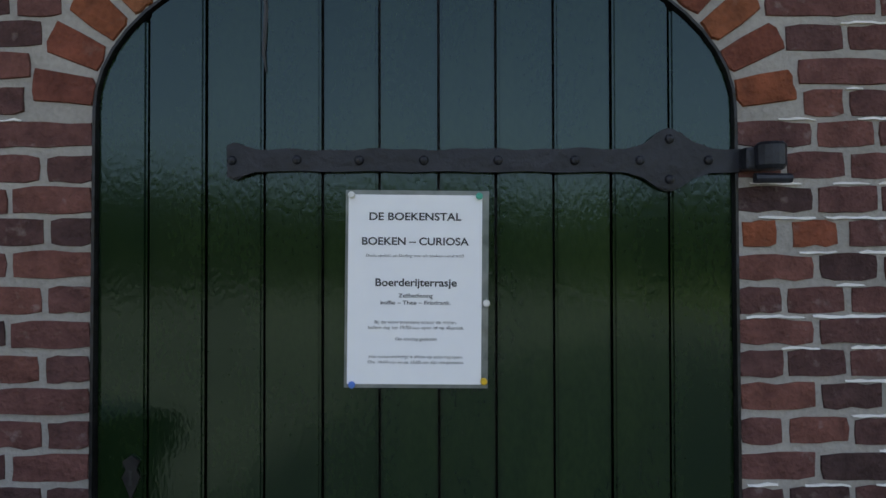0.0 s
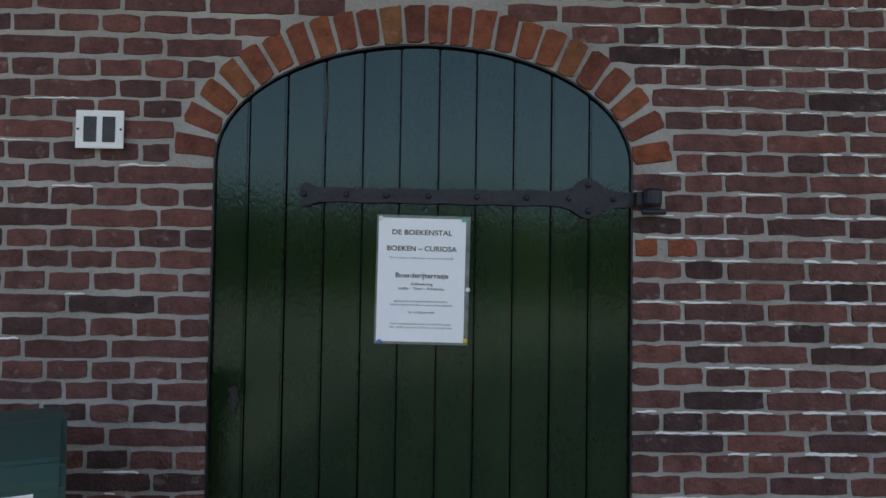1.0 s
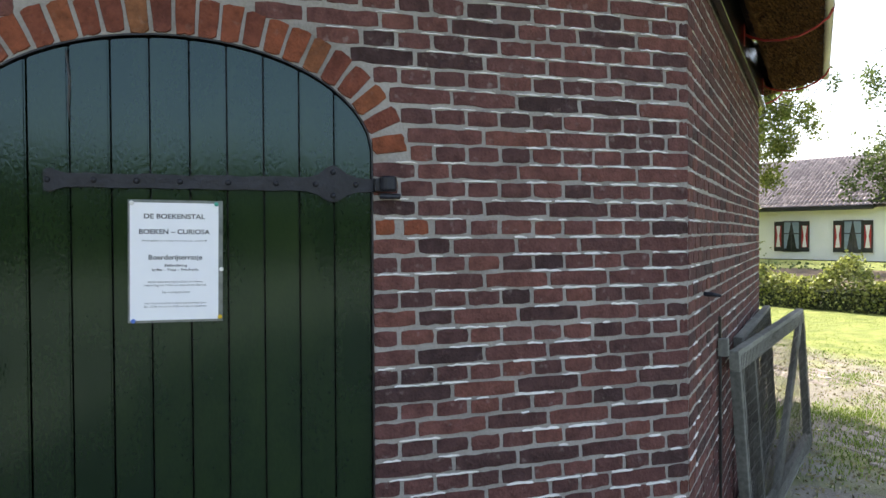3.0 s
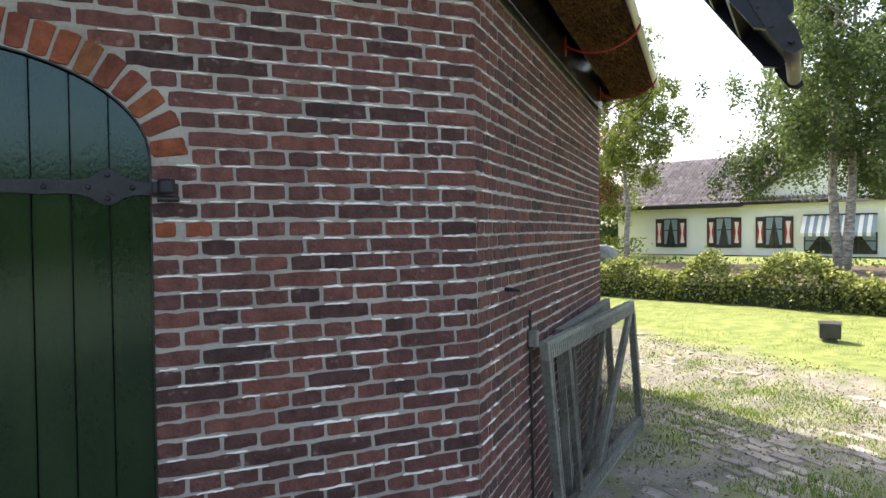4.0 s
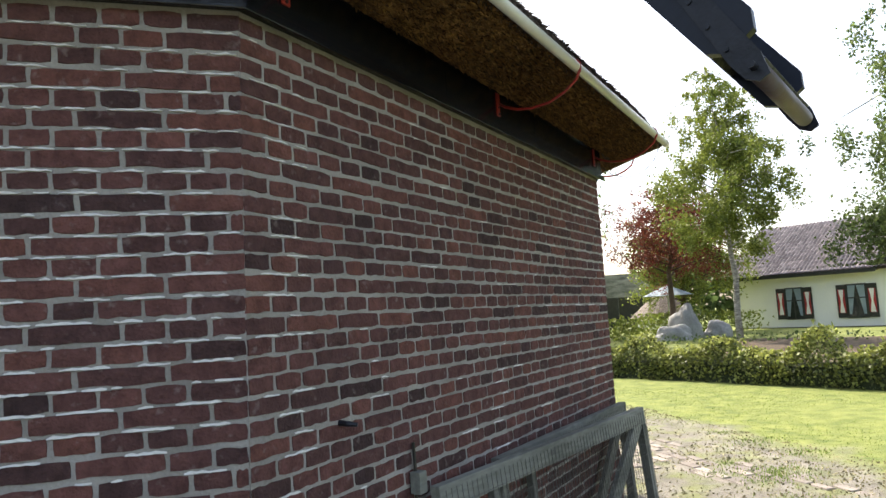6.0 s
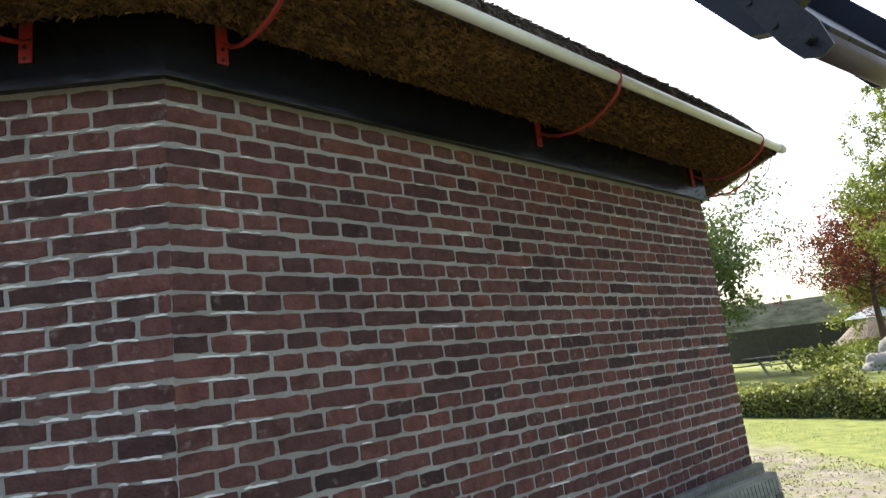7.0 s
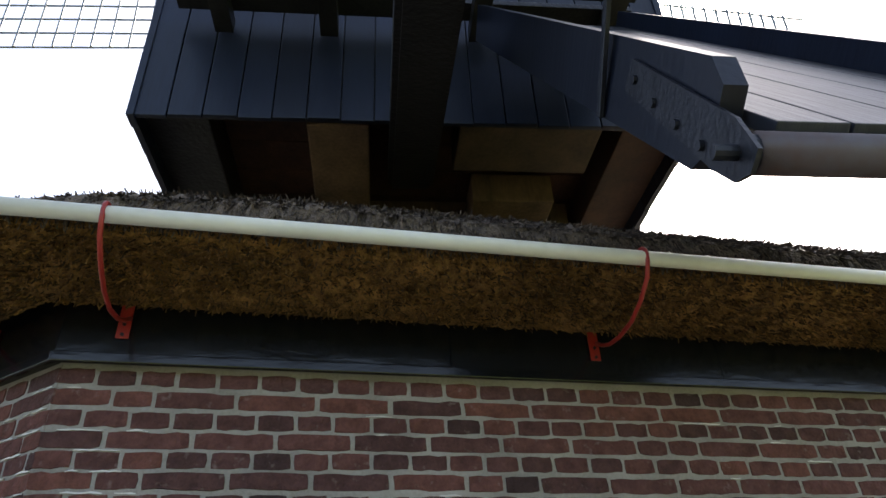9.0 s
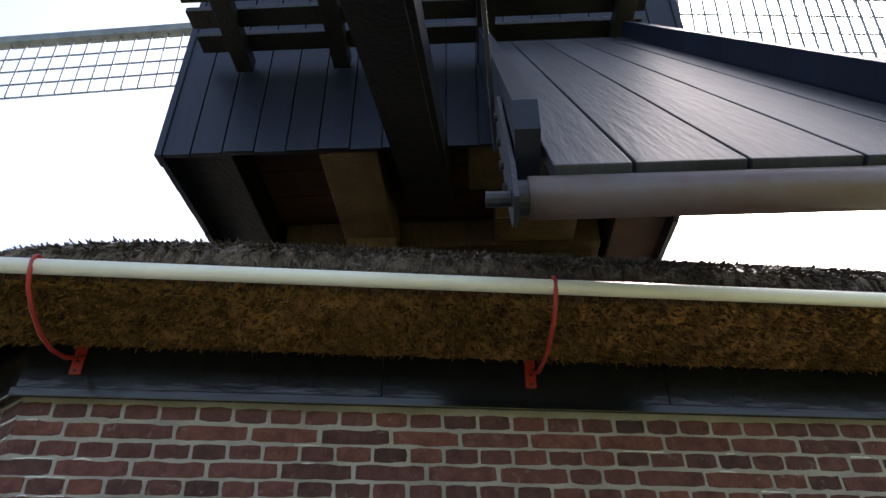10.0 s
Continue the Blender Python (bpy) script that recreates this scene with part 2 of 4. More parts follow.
def prism(bm, outline, y0, y1):
    """An outline of (x, z) pairs, extruded along y."""
    a = [bm.verts.new((x, y0, z)) for x, z in outline]
    b = [bm.verts.new((x, y1, z)) for x, z in outline]
    n = len(a)
    bm.faces.new(a)
    bm.faces.new(b[::-1])
    for i in range(n):
        bm.faces.new((a[i], b[i], b[(i + 1) % n], a[(i + 1) % n]))
    return bm


def raw(name, verts, faces, mat, parent=None, m=None, smooth=False):
    me = bpy.data.meshes.new(name)
    me.from_pydata([tuple(v) for v in verts], [], [tuple(f) for f in faces])
    me.materials.append(mat)
    if smooth:
        me.polygons.foreach_set("use_smooth", [True] * len(me.polygons))
    ob = new(name, me)
    ob.parent = parent
    if m is not None:
        ob.matrix_basis = m
    return ob


def leaves(name, centres, size, mat, parent=None, m=None, seed=0, droop=0.0, long=1.5):
    """Small pointed leaves, one at each centre, turned at random."""
    r = np.random.RandomState(seed)
    c = np.asarray(centres)
    n = len(c)
    a = r.normal(size=(n, 3))
    a[:, 2] -= droop
    a /= np.linalg.norm(a, axis=1)[:, None]
    b = np.cross(a, r.normal(size=(n, 3)))
    b /= np.linalg.norm(b, axis=1)[:, None]
    s = size * r.uniform(0.6, 1.3, (n, 1))
    v = np.stack([c - a * s * long / 2, c + b * s / 2, c + a * s * long / 2, c - b * s / 2], 1).reshape(-1, 3)
    f = np.arange(4 * n).reshape(-1, 4)
    return raw(name, v, f, mat, parent, m)


# ---- ground ----
def ground_material():
    m = material("ground_soil_and_lawn", (0.11, 0.10, 0.078), (0.31, 0.29, 0.245), 0.95, 3.5, 70, 1.0, dist=0.03)
    t = m.node_tree
    b = t.nodes["Principled BSDF"]
    old = b.inputs["Base Color"].links[0].from_socket
    co = t.nodes.new("ShaderNodeTexCoord")
    sep = t.nodes.new("ShaderNodeSeparateXYZ")
    t.links.new(co.outputs["Object"], sep.inputs[0])
    big = t.nodes.new("ShaderNodeTexNoise")
    big.inputs["Scale"].default_value, big.inputs["Detail"].default_value = 1.3, 5
    t.links.new(co.outputs["Object"], big.inputs["Vector"])
    # lawn begins about 6 m from the mill's middle line
    dx = t.nodes.new("ShaderNodeMath")
    dx.operation = "MULTIPLY_ADD"
    t.links.new(big.outputs[0], dx.inputs[0])
    dx.inputs[1].default_value = 2.2
    t.links.new(sep.outputs[0], dx.inputs[2])
    ed = t.nodes.new("ShaderNodeMapRange")
    ed.inputs[1].default_value, ed.inputs[2].default_value = 7.15, 7.75
    t.links.new(dx.outputs[0], ed.inputs[0])
    # tufts and moss on the bare ground
    tu = t.nodes.new("ShaderNodeTexNoise")
    tu.inputs["Scale"].default_value, tu.inputs["Detail"].default_value = 3.2, 10
    t.links.new(co.outputs["Object"], tu.inputs["Vector"])
    tr = t.nodes.new("ShaderNodeMapRange")
    tr.inputs[1].default_value, tr.inputs[2].default_value, tr.inputs[4].default_value = 0.46, 0.64, 0.62
    t.links.new(tu.outputs[0], tr.inputs[0])
    mx = t.nodes.new("ShaderNodeMath")
    mx.operation = "MAXIMUM"
    t.links.new(ed.outputs[0], mx.inputs[0])
    t.links.new(tr.outputs[0], mx.inputs[1])
    gn = t.nodes.new("ShaderNodeTexNoise")
    gn.inputs["Scale"].default_value, gn.inputs["Detail"].default_value = 4, 8
    t.links.new(co.outputs["Object"], gn.inputs["Vector"])
    gc = t.nodes.new("ShaderNodeMix")
    gc.data_type = "RGBA"
    gc.inputs[6].default_value, gc.inputs[7].default_value = (0.11, 0.15, 0.03, 1), (0.25, 0.28, 0.07, 1)
    gr = t.nodes.new("ShaderNodeMapRange")
    gr.inputs[1].default_value, gr.inputs[2].default_value = 0.3, 0.7
    t.links.new(gn.outputs[0], gr.inputs[0])
    t.links.new(gr.outputs[0], gc.inputs[0])
    fin = t.nodes.new("ShaderNodeMix")
    fin.data_type = "RGBA"
    t.links.new(mx.outputs[0], fin.inputs[0])
    t.links.new(old, fin.inputs[6])
    t.links.new(gc.outputs[2], fin.inputs[7])
    t.links.new(fin.outputs[2], b.inputs["Base Color"])
    return m


M_GROUND = ground_material()


def hedge_line(s):
    """The foot of the ivy hedge, from s = 0 behind the mill to s = 1 past the lawn."""
    a, b, c = Vector((5.7, 16.0, 0)), Vector((10.6, 7.6, 0)), Vector((12.6, -3.0, 0))
    return a * (1 - s) ** 2 + b * 2 * s * (1 - s) + c * s * s


HP = np.array([hedge_line(-0.3 + 1.6 * k / 90)[:2] for k in range(91)])
HQ = np.gradient(HP, axis=0)


def ground_height(x, y):
    # the garden behind the hedge lies a step higher
    d = np.array((x, y)) - HP
    i = int(np.argmin((d ** 2).sum(1)))
    away = HQ[i, 0] * d[i, 1] - HQ[i, 1] * d[i, 0]
    out = math.hypot(*d[i]) * (1 if away > 0 else -1)
    rise = min(1, max(0, (out - 0.3) / 0.6))
    return 0.12 * rise + 0.012 * math.sin(x * 1.7) * math.cos(y * 1.3)


xs = sorted({*[-600, -200, -60, -30, -16], *[-8 + 0.5 * i for i in range(61)], 26, 32, 40, 60, 120, 300, 700})
ys = sorted({*[-600, -200, -60, -30, -16], *[-8 + 0.5 * i for i in range(61)], 26, 32, 40, 60, 120, 300, 700})
gv = [(x, y, ground_height(x, y)) for y in ys for x in xs]
nx = len(xs)
gf = [(j * nx + i, j * nx + i + 1, (j + 1) * nx + i + 1, (j + 1) * nx + i) for j in range(len(ys) - 1) for i in range(nx - 1)]
ground = tagged(raw("ground", gv, gf, M_GROUND, smooth=True), "sandy yard with moss and tufts running into mown lawn", "ground", kind="structure")

# ---- mill: brick base ----
APO = 3.545
BATTER = 0.5  # degrees by which the walls lean in
HALF = APO * math.tan(radians(22.5))
CEN = Vector((-0.02, 3.550, 0))
TOP = 2.226


def swing(k, about=(0, 0)):
    """Wall 1 stands a touch out of true, turned about its corner with the door wall."""
    cx, cy = HALF + CEN.x - about[0], CEN.y - APO - about[1]
    return pose(cx, cy, 0, 0, 0, -0.75) @ pose(-cx, -cy, 0) if k == 1 else Matrix.Identity(4)


def side(k, apo=APO):
    """Frame of the k-th wall: x along it, y inward, z up; wall 0 holds the door."""
    return swing(k) @ pose(CEN.x, CEN.y, 0, 0, 0, 45 * k) @ pose(0, -apo, 1.3, -BATTER) @ pose(0, 0, -1.3)


DX, DA, DB, SPR = -0.038, 0.501, 0.288, 1.569  # door: centre, half width, rise, springing


def arch(a, b, n=28):
    return [(DX + a * math.cos(math.pi * i / n), SPR + b * math.sin(math.pi * i / n)) for i in range(n + 1)]


T = 0.34
walls = []
for k in range(8):
    bm = bmesh.new()
    if k == 0:
        out = [(-HALF, 0), (DX - DA, 0)] + arch(DA, DB)[::-1] + [(DX + DA, 0), (HALF, 0), (HALF, TOP + 0.35), (-HALF, TOP + 0.35)]
    else:
        out = [(-HALF, 0), (HALF, 0), (HALF, TOP + 0.35), (-HALF, TOP + 0.35)]
    prism(bm, out, 0, T)
    for v in bm.verts:
        if v.co.y > 0 and abs(v.co.x) > HALF - 0.01:
            v.co.x *= (APO - T) / APO
    w = part("wall_%d" % (k + 1), bm, M_MORTAR, None, m=side(k))
    tagged(w, "red-brown hand-moulded brick wall of a mill base", "brick wall", kind="structure")
    walls.append(w)


def brick_mesh(name, L, H, seed, mat=None):
    """A worn brick with ragged arrises; its back lies in the mortar."""
    r = random.Random(seed)
    P = 0.0026 + r.uniform(-0.001, 0.0014)
    nl = 6 if L > 0.13 else 4
    pts = []
    for sx, sz, n in ((1, 1, nl), (-1, -1, nl)):
        for i in range(n):
            t = i / n
            bite = -r.uniform(0.002, 0.0045) if r.random() < 0.16 else r.uniform(-0.0011, 0.0011)
            end = r.uniform(0.0005, 0.0035) if i == 0 else 0
            pts.append((sx * (L / 2 - end - t * L), sz * (H / 2 + bite - end * 0.5)))
        for i in range(2):
            t = (i + 0.12) / 2
            pts.append((-sx * (L / 2 + r.uniform(-0.0022, 0.001)), sz * (H / 2 - 0.0015 - t * H * 0.96)))
    n = len(pts)
    v = [(x, 0.003, z) for x, z in pts]
    v += [(x * (1 - 0.0032 / L), -P + r.uniform(-0.0007, 0.0007), z * (1 - 0.003 / H)) for x, z in pts]
    v.append((0, -P - r.uniform(0, 0.0008), 0))
    f = [(i, n + i, n + (i + 1) % n, (i + 1) % n) for i in range(n)]
    f += [(n + i, 2 * n, n + (i + 1) % n) for i in range(n)]
    me = bpy.data.meshes.new(name)
    me.from_pydata(v, [], [q[::-1] for q in f])
    me.materials.append(mat or M_BRICK)
    return me


COURSE, JOINT = 0.0515, 0.0088
BH = COURSE - JOINT + 0.0014
MESHES = {}


def brick_of(L, r, mat=None):
    key = (round(L / 0.004), r.randrange(3), mat)
    if key not in MESHES:
        MESHES[key] = brick_mesh("brick", key[0] * 0.004, BH, hash((key[0], key[1])), mat)
    return MESHES[key]


def lay(k, spans, near, seed):
    """Bricks of wall k in English cross bond. spans(z): clear stretches with the phase; near(x, z): rank, small is a piece of its own."""
    r = random.Random(seed)
    todo = []
    z1 = 1.505
    top_n = int((TOP - z1) / COURSE + 0.01)
    for n in range(-top_n, 29):
        zt = z1 - n * COURSE
        zc = zt - COURSE / 2
        for x0, x1, start, pitch, way in spans(zc, n):
            header = n % 2 == 0
            cuts = []
            x = start
            p = pitch / 2 if header else pitch
            if not header and (n // 2) % 2:
                cuts.append(start)
                x = start + way * pitch / 2
            if header:
                x = start - way * pitch * 0.26
            while x0 - 0.3 < x < x1 + 0.3:
                cuts.append(x + r.uniform(-0.004, 0.004))
                if not header and r.random() < 0.12:
                    cuts.append(x + way * pitch / 2)
                x += way * p
            cuts = sorted([c for c in cuts if x0 + 0.035 < c < x1 - 0.035] + [x0 - JOINT / 2, x1 + JOINT / 2])
            for a, b in zip(cuts, cuts[1:]):
                L = b - a - JOINT * r.uniform(0.65, 1.1)
                if L > 0.025:
                    xm = (a + b) / 2
                    todo.append((near(xm, zc), xm, zc + 0.003 * math.sin(xm * 2.1 + n) + r.uniform(-0.0012, 0.0012), L))
    todo.sort()
    for i, (d, x, z, L) in enumerate(todo[:300]):
        odd = k == 0 and ((abs(x - 0.535) < 0.06 and abs(z - 1.40) < 0.026) or (x < -0.52 and abs(z - 1.815) < 0.027 and r.random() < 0.7))
        ob = new("brick", brick_of(L * (0.8 if odd and x > 0 else 1), r, M_ARCH if odd else None))
        ob.parent = walls[k]
        ob.matrix_basis = pose(x, 0, z, 0, r.uniform(-0.5, 0.5), 0)
    v, f = [], []
    for d, x, z, L in todo[300:]:
        me = brick_of(L, r)
        o = len(v)
        m = pose(x, 0, z, 0, r.uniform(-0.5, 0.5), 0)
        v += [m @ q.co for q in me.vertices]
        f += [tuple(o + i for i in p.vertices) for p in me.polygons]
    if v:
        tagged(raw("brickwork", v, f, M_BRICK, walls[k]), kind="stuff")


# ---- mill: eaves and thatch ----
def ring(k, pts, n_along=40, wob=0.0, seed=0, fine=0.0):
    """A strip of roof over wall k: pts are (out, z) from inside to outside; mitred at the corners."""
    r = np.random.RandomState(seed + k)
    v, f = [], []
    for j in range(n_along + 1):
        s = -1 + 2 * j / n_along
        for i, (o, z) in enumerate(pts):
            x = s * (APO + o) * math.tan(radians(22.5))
            w = wob * (noise.noise(Vector((x * 2.6 + k * 9, o * 5, z * 5))) + 0.5 * noise.noise(Vector((x * 9 + k * 9, o * 12, z * 12))))
            if z > 2.43:
                z -= 0.09 * min(1, (z - 2.43) / 0.1) * abs(s) ** 7  # rounded hips
            e = fine if 0 < j < n_along else 0
            v.append((x + r.normal() * e, -o - w * 0.5 + r.normal() * e, z + w + r.normal() * e))
    n = len(pts)
    for j in range(n_along):
        for i in range(n - 1):
            f.append((j * n + i, j * n + i + 1, (j + 1) * n + i + 1, (j + 1) * n + i))
    return v, f


RISE = math.tan(radians(31.5))
BUTT = [(0.06, 2.42), (0.085, 2.372), (0.10, 2.356), (0.16, 2.362), (0.22, 2.375), (0.28, 2.390), (0.335, 2.408), (0.368, 2.435)]
SLOPE = [(0.368, 2.435), (0.382, 2.475), (0.368, 2.52), (0.325, 2.565), (0.25, 2.618)]
SLOPE += [(0.25 - i * 0.12, 2.618 + i * 0.12 * RISE) for i in range(1, 25)]
roof = thing("thatched_roof", pose(*CEN), "low eight-sided thatched roof with thick weathered reed", "thatched roof")
for k in range(8):
    fr = swing(k, CEN) @ pose(0, 0, 0, 0, 0, 45 * k) @ pose(0, -APO, 0)
    shown = k in (0, 1, 2)
    v, f = ring(k, BUTT, 220 if shown else 30, 0.008, 3, 0.0025 if shown else 0)
    raw("reed_butt", v, f, M_REED, roof, fr)
    v, f = ring(k, SLOPE, 220 if shown else 30, 0.004, 3, 0.003 if shown else 0)
    raw("thatch_slope", v, f, M_THATCH, roof, fr)
# single reed ends on the cut eaves and straws on the slope above the path
for k in (0, 1, 2):
    rr = np.random.RandomState(40 + k)
    for nm, line_, cnt, ln in (("reed_ends", BUTT[2:], 15000, 0.026), ("straws", SLOPE[0:12], 60000, 0.036)):
        L = np.array(line_)
        seg = np.hypot(*(L[1:] - L[:-1]).T)
        cum = np.concatenate([[0], np.cumsum(seg)])
        s = rr.uniform(0, cum[-1], cnt)
        i = np.clip(np.searchsorted(cum, s) - 1, 0, len(seg) - 1)
        f = ((s - cum[i]) / seg[i])[:, None]
        p = L[i] * (1 - f) + L[i + 1] * f
        x = rr.uniform(-1, 1, cnt) * (APO + p[:, 0]) * math.tan(radians(22.5))
        hip = np.abs(x / ((APO + p[:, 0]) * math.tan(radians(22.5)))) ** 7
        c = np.stack([x, -p[:, 0], p[:, 1] - 0.09 * hip * np.clip((p[:, 1] - 2.43) / 0.1, 0, 1)], 1)
        t = (L[i + 1] - L[i]) / seg[i][:, None]
        if nm == "reed_ends":
            d = np.stack([rr.normal(0, 0.5, cnt), -np.full(cnt, 0.75) + rr.normal(0, 0.35, cnt), np.full(cnt, -0.7) + rr.normal(0, 0.35, cnt)], 1)
        else:
            d = np.stack([rr.normal(0, 0.22, cnt), t[:, 0] + rr.normal(0, 0.12, cnt), -t[:, 1] + np.abs(rr.normal(0, 0.26, cnt))], 1)
        d /= np.linalg.norm(d, axis=1)[:, None]
        w = np.cross(d, rr.normal(size=(cnt, 3)))
        w *= (0.0032 / np.linalg.norm(w, axis=1))[:, None]
        l = ln * rr.uniform(0.4, 1.0, (cnt, 1))
        v = np.stack([c - d * 0.01 - w, c - d * 0.01 + w, c + d * l + w * 0.6, c + d * l - w * 0.6], 1).reshape(-1, 3)
        ob = raw(nm, v, np.arange(4 * cnt).reshape(-1, 4), M_REED if nm == "reed_ends" else M_THATCH, roof, swing(k, CEN) @ pose(0, 0, 0, 0, 0, 45 * k) @ pose(0, -APO, 0))
        tagged(ob, kind="stuff")
for k in range(8):
    fascia = thing("eaves_board", side(k), "glossy black painted board between brickwork and thatch", "eaves board", "eaves boards")
    seams = [-HALF - 0.012, -0.55 + 0.1 * (k % 3), 0.42, HALF + 0.012]
    for a, b in zip(seams, seams[1:]):
        part("board", B(a + 0.001, b - 0.001, -0.034 + 0.001 * (k % 2), 0.0, TOP + 0.012, 2.46, 0.002), M_BOARD, fascia)
    bm = B(-HALF - 0.018, HALF + 0.018, -0.045, -0.0345, TOP, TOP + 0.028, 0.003)
    part("bead", bm, M_BOARD, fascia)

# gutter pipe round the eaves
GA, GZ, GR = APO + 0.400, 2.434, 0.0205
gutter = thing("gutter_pipe", pose(*CEN), "cream plastic pipe hung along the edge of the thatch", "gutter pipe")
for k in range(-1, 3):
    h = GA * math.tan(radians(22.5)) - 0.002
    part("pipe", tube(bmesh.new(), [(-h, -GA, GZ), (h, -GA, GZ)], GR, 16), M_PIPE, gutter, m=swing(k, CEN) @ pose(0, 0, 0, 0, 0, 45 * k), smooth=True)
    part("elbow", tube(bmesh.new(), [(h - 0.05, -GA, GZ), (h, -GA, GZ), (h + 0.02, -GA + 0.002, GZ)], GR + 0.003, 16), M_PIPE, gutter, m=swing(k, CEN) @ pose(0, 0, 0, 0, 0, 45 * k), smooth=True)


def strap():
    s = thing("gutter_strap", pose(0, 0, 0), "red painted iron strap that hooks round the gutter pipe", "gutter strap", "gutter straps")
    part("plate", B(-0.016, 0.016, -0.042, -0.036, 2.295, 2.40, 0.002), M_RED, s)
    for z in (2.305, 2.335):
        part("screw", tube(bmesh.new(), [(0, -0.041, z), (0, -0.0455, z)], 0.005, 8), M_IRON, s)
    g = GA - APO
    pts = [(0.010, -0.043, 2.352), (0.008, -0.075, 2.330), (0.004, -0.13, 2.308), (0.0, -0.20, 2.298), (0.0, -0.28, 2.306), (0.0, -0.35, 2.335), (0.0, -0.405, 2.375), (0.0, -g - 0.024, 2.412)]
    for i in range(1, 11):
        a = radians(-20 + 22 * i)
        pts.append((0.0, -g - (GR + 0.007) * math.cos(a), GZ + (GR + 0.007) * math.sin(a)))
    part("hook", tube(bmesh.new(), pts, 0.0062, 8), M_RED, s, smooth=True)
    return s


first = strap()
first.matrix_basis = side(1) @ pose(-1.329, 0, 0)
for k, x in ((1, -0.003), (1, 1.33), (0, 1.15), (0, -0.2), (2, -1.3), (2, 0.0)):
    copy_thing(first, side(k) @ pose(x, 0, 0))

wire = thing("loose_wire", side(1), "thin black wire looping from the eaves board to the pipe", "wire")
part("strand", tube(bmesh.new(), [(1.43, -0.055, 2.30), (1.46, -0.11, 2.25), (1.50, -0.19, 2.225), (1.535, -0.28, 2.25), (1.55, -0.35, 2.32), (1.545, -0.395, 2.41)], 0.0028, 6), M_BLACK, wire)

# ---- mill: door ----
door = thing("door_1", pose(CEN.x + DX, 0.014, 0), "dark green painted plank door with an arched top, closed", "door", kind="structure")
cuts = [-0.501, -0.420, -0.330, -0.239, -0.148, -0.059, 0.034, 0.124, 0.215, 0.306, 0.398, 0.501]


def top_of(x):
    return SPR - 0.006 + (DB - 0.004) * math.sqrt(max(0.0, 1 - (x / (DA - 0.003)) ** 2))


for i, (a, b) in enumerate(zip(cuts, cuts[1:])):
    a, b = a + 0.0022, b - 0.0022
    xs_ = [a + (b - a) * j / 8 for j in range(9)]
    out = [(a, 0.02), (b, 0.02)] + [(x, top_of(x)) for x in xs_[::-1]]
    bm = bmesh.new()
    prism(bm, out, -0.002 * (i % 2), 0.03)
    es = [e for e in bm.edges if abs(e.verts[0].co.y - e.verts[1].co.y) < 1e-6 and e.verts[0].co.y < 0.01 and abs(e.verts[0].co.x - e.verts[1].co.x) < 1e-5]
    bmesh.ops.bevel(bm, geom=es, offset=0.004, segments=2, affect="EDGES")
    part("plank", bm, M_DOOR, door)
part("backing", prism(bmesh.new(), [(-DA, 0), (DA, 0)] + [(x * DA, SPR + DB * math.sqrt(max(0, 1 - x * x))) for x in [1 - j / 12 for j in range(25)]], 0.031, 0.045), M_TARX, door)
# split at the top of one plank
part("crack", tube(bmesh.new(), [(-0.243, -0.001, 1.80), (-0.236, -0.001, 1.73), (-0.240, -0.001, 1.66), (-0.236, -0.001, 1.63)], [0.002, 0.004, 0.003, 0.001], 6), M_BLACK, door, "dark open split in a plank")
# reveal faces lined near-black: shade of the door gap put into the colour
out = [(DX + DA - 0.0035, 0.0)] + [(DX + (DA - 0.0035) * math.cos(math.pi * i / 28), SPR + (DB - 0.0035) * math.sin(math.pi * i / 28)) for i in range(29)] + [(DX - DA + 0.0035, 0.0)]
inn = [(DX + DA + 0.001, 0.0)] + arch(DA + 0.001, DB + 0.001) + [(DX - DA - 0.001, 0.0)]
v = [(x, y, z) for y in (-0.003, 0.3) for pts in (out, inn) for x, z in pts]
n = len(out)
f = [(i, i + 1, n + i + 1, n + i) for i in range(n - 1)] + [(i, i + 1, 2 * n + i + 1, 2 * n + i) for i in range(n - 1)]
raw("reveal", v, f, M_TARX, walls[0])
# keyhole plate
bm = bmesh.new()
prism(bm, [(-0.013, 0.025), (-0.008, 0.012), (-0.014, 0.0), (-0.007, -0.016), (0.0, -0.034), (0.007, -0.016), (0.014, 0.0), (0.008, 0.012), (0.013, 0.025), (0, 0.034)], -0.006, -0.001)
key = part("keyhole_plate", bm, M_TARX, door, "dark iron keyhole plate", m=pose(-0.442, 0, 1.0))
part("keyhole", prism(bmesh.new(), [(-0.003, 0.01), (-0.0015, 0.0), (-0.003, -0.012), (0.003, -0.012), (0.0015, 0.0), (0.003, 0.01)], -0.0075, -0.0065), M_BLACK, key)

# strap hinge
hinge = thing("strap_hinge", pose(0, 0.010, 1.489), "long black wrought-iron strap hinge with square bolts", "hinge")


def hinge_outline():
    up, lo = [], []
    for i in range(85):
        x = -0.352 + 0.80 * i / 84
        u = 0.0165 + 0.0025 * (x + 0.35) / 0.8
        if x < -0.318:
            q = (x + 0.352) / 0.034
            u = 0.010 + 0.020 * math.sin(math.pi * min(1, 0.25 + 0.75 * q)) ** 0.7
        d = x - 0.335
        if abs(d) < 0.062:
            u += 0.030 * (0.5 + 0.5 * math.cos(math.pi * d / 0.062))
        w = 0.0012 * math.sin(x * 41) + 0.001 * math.sin(x * 97 + 1)
        up.append((x, u + w))
        lo.append((x, -u + 0.0008 * math.sin(x * 53 + 2)))
    return lo + up[::-1]


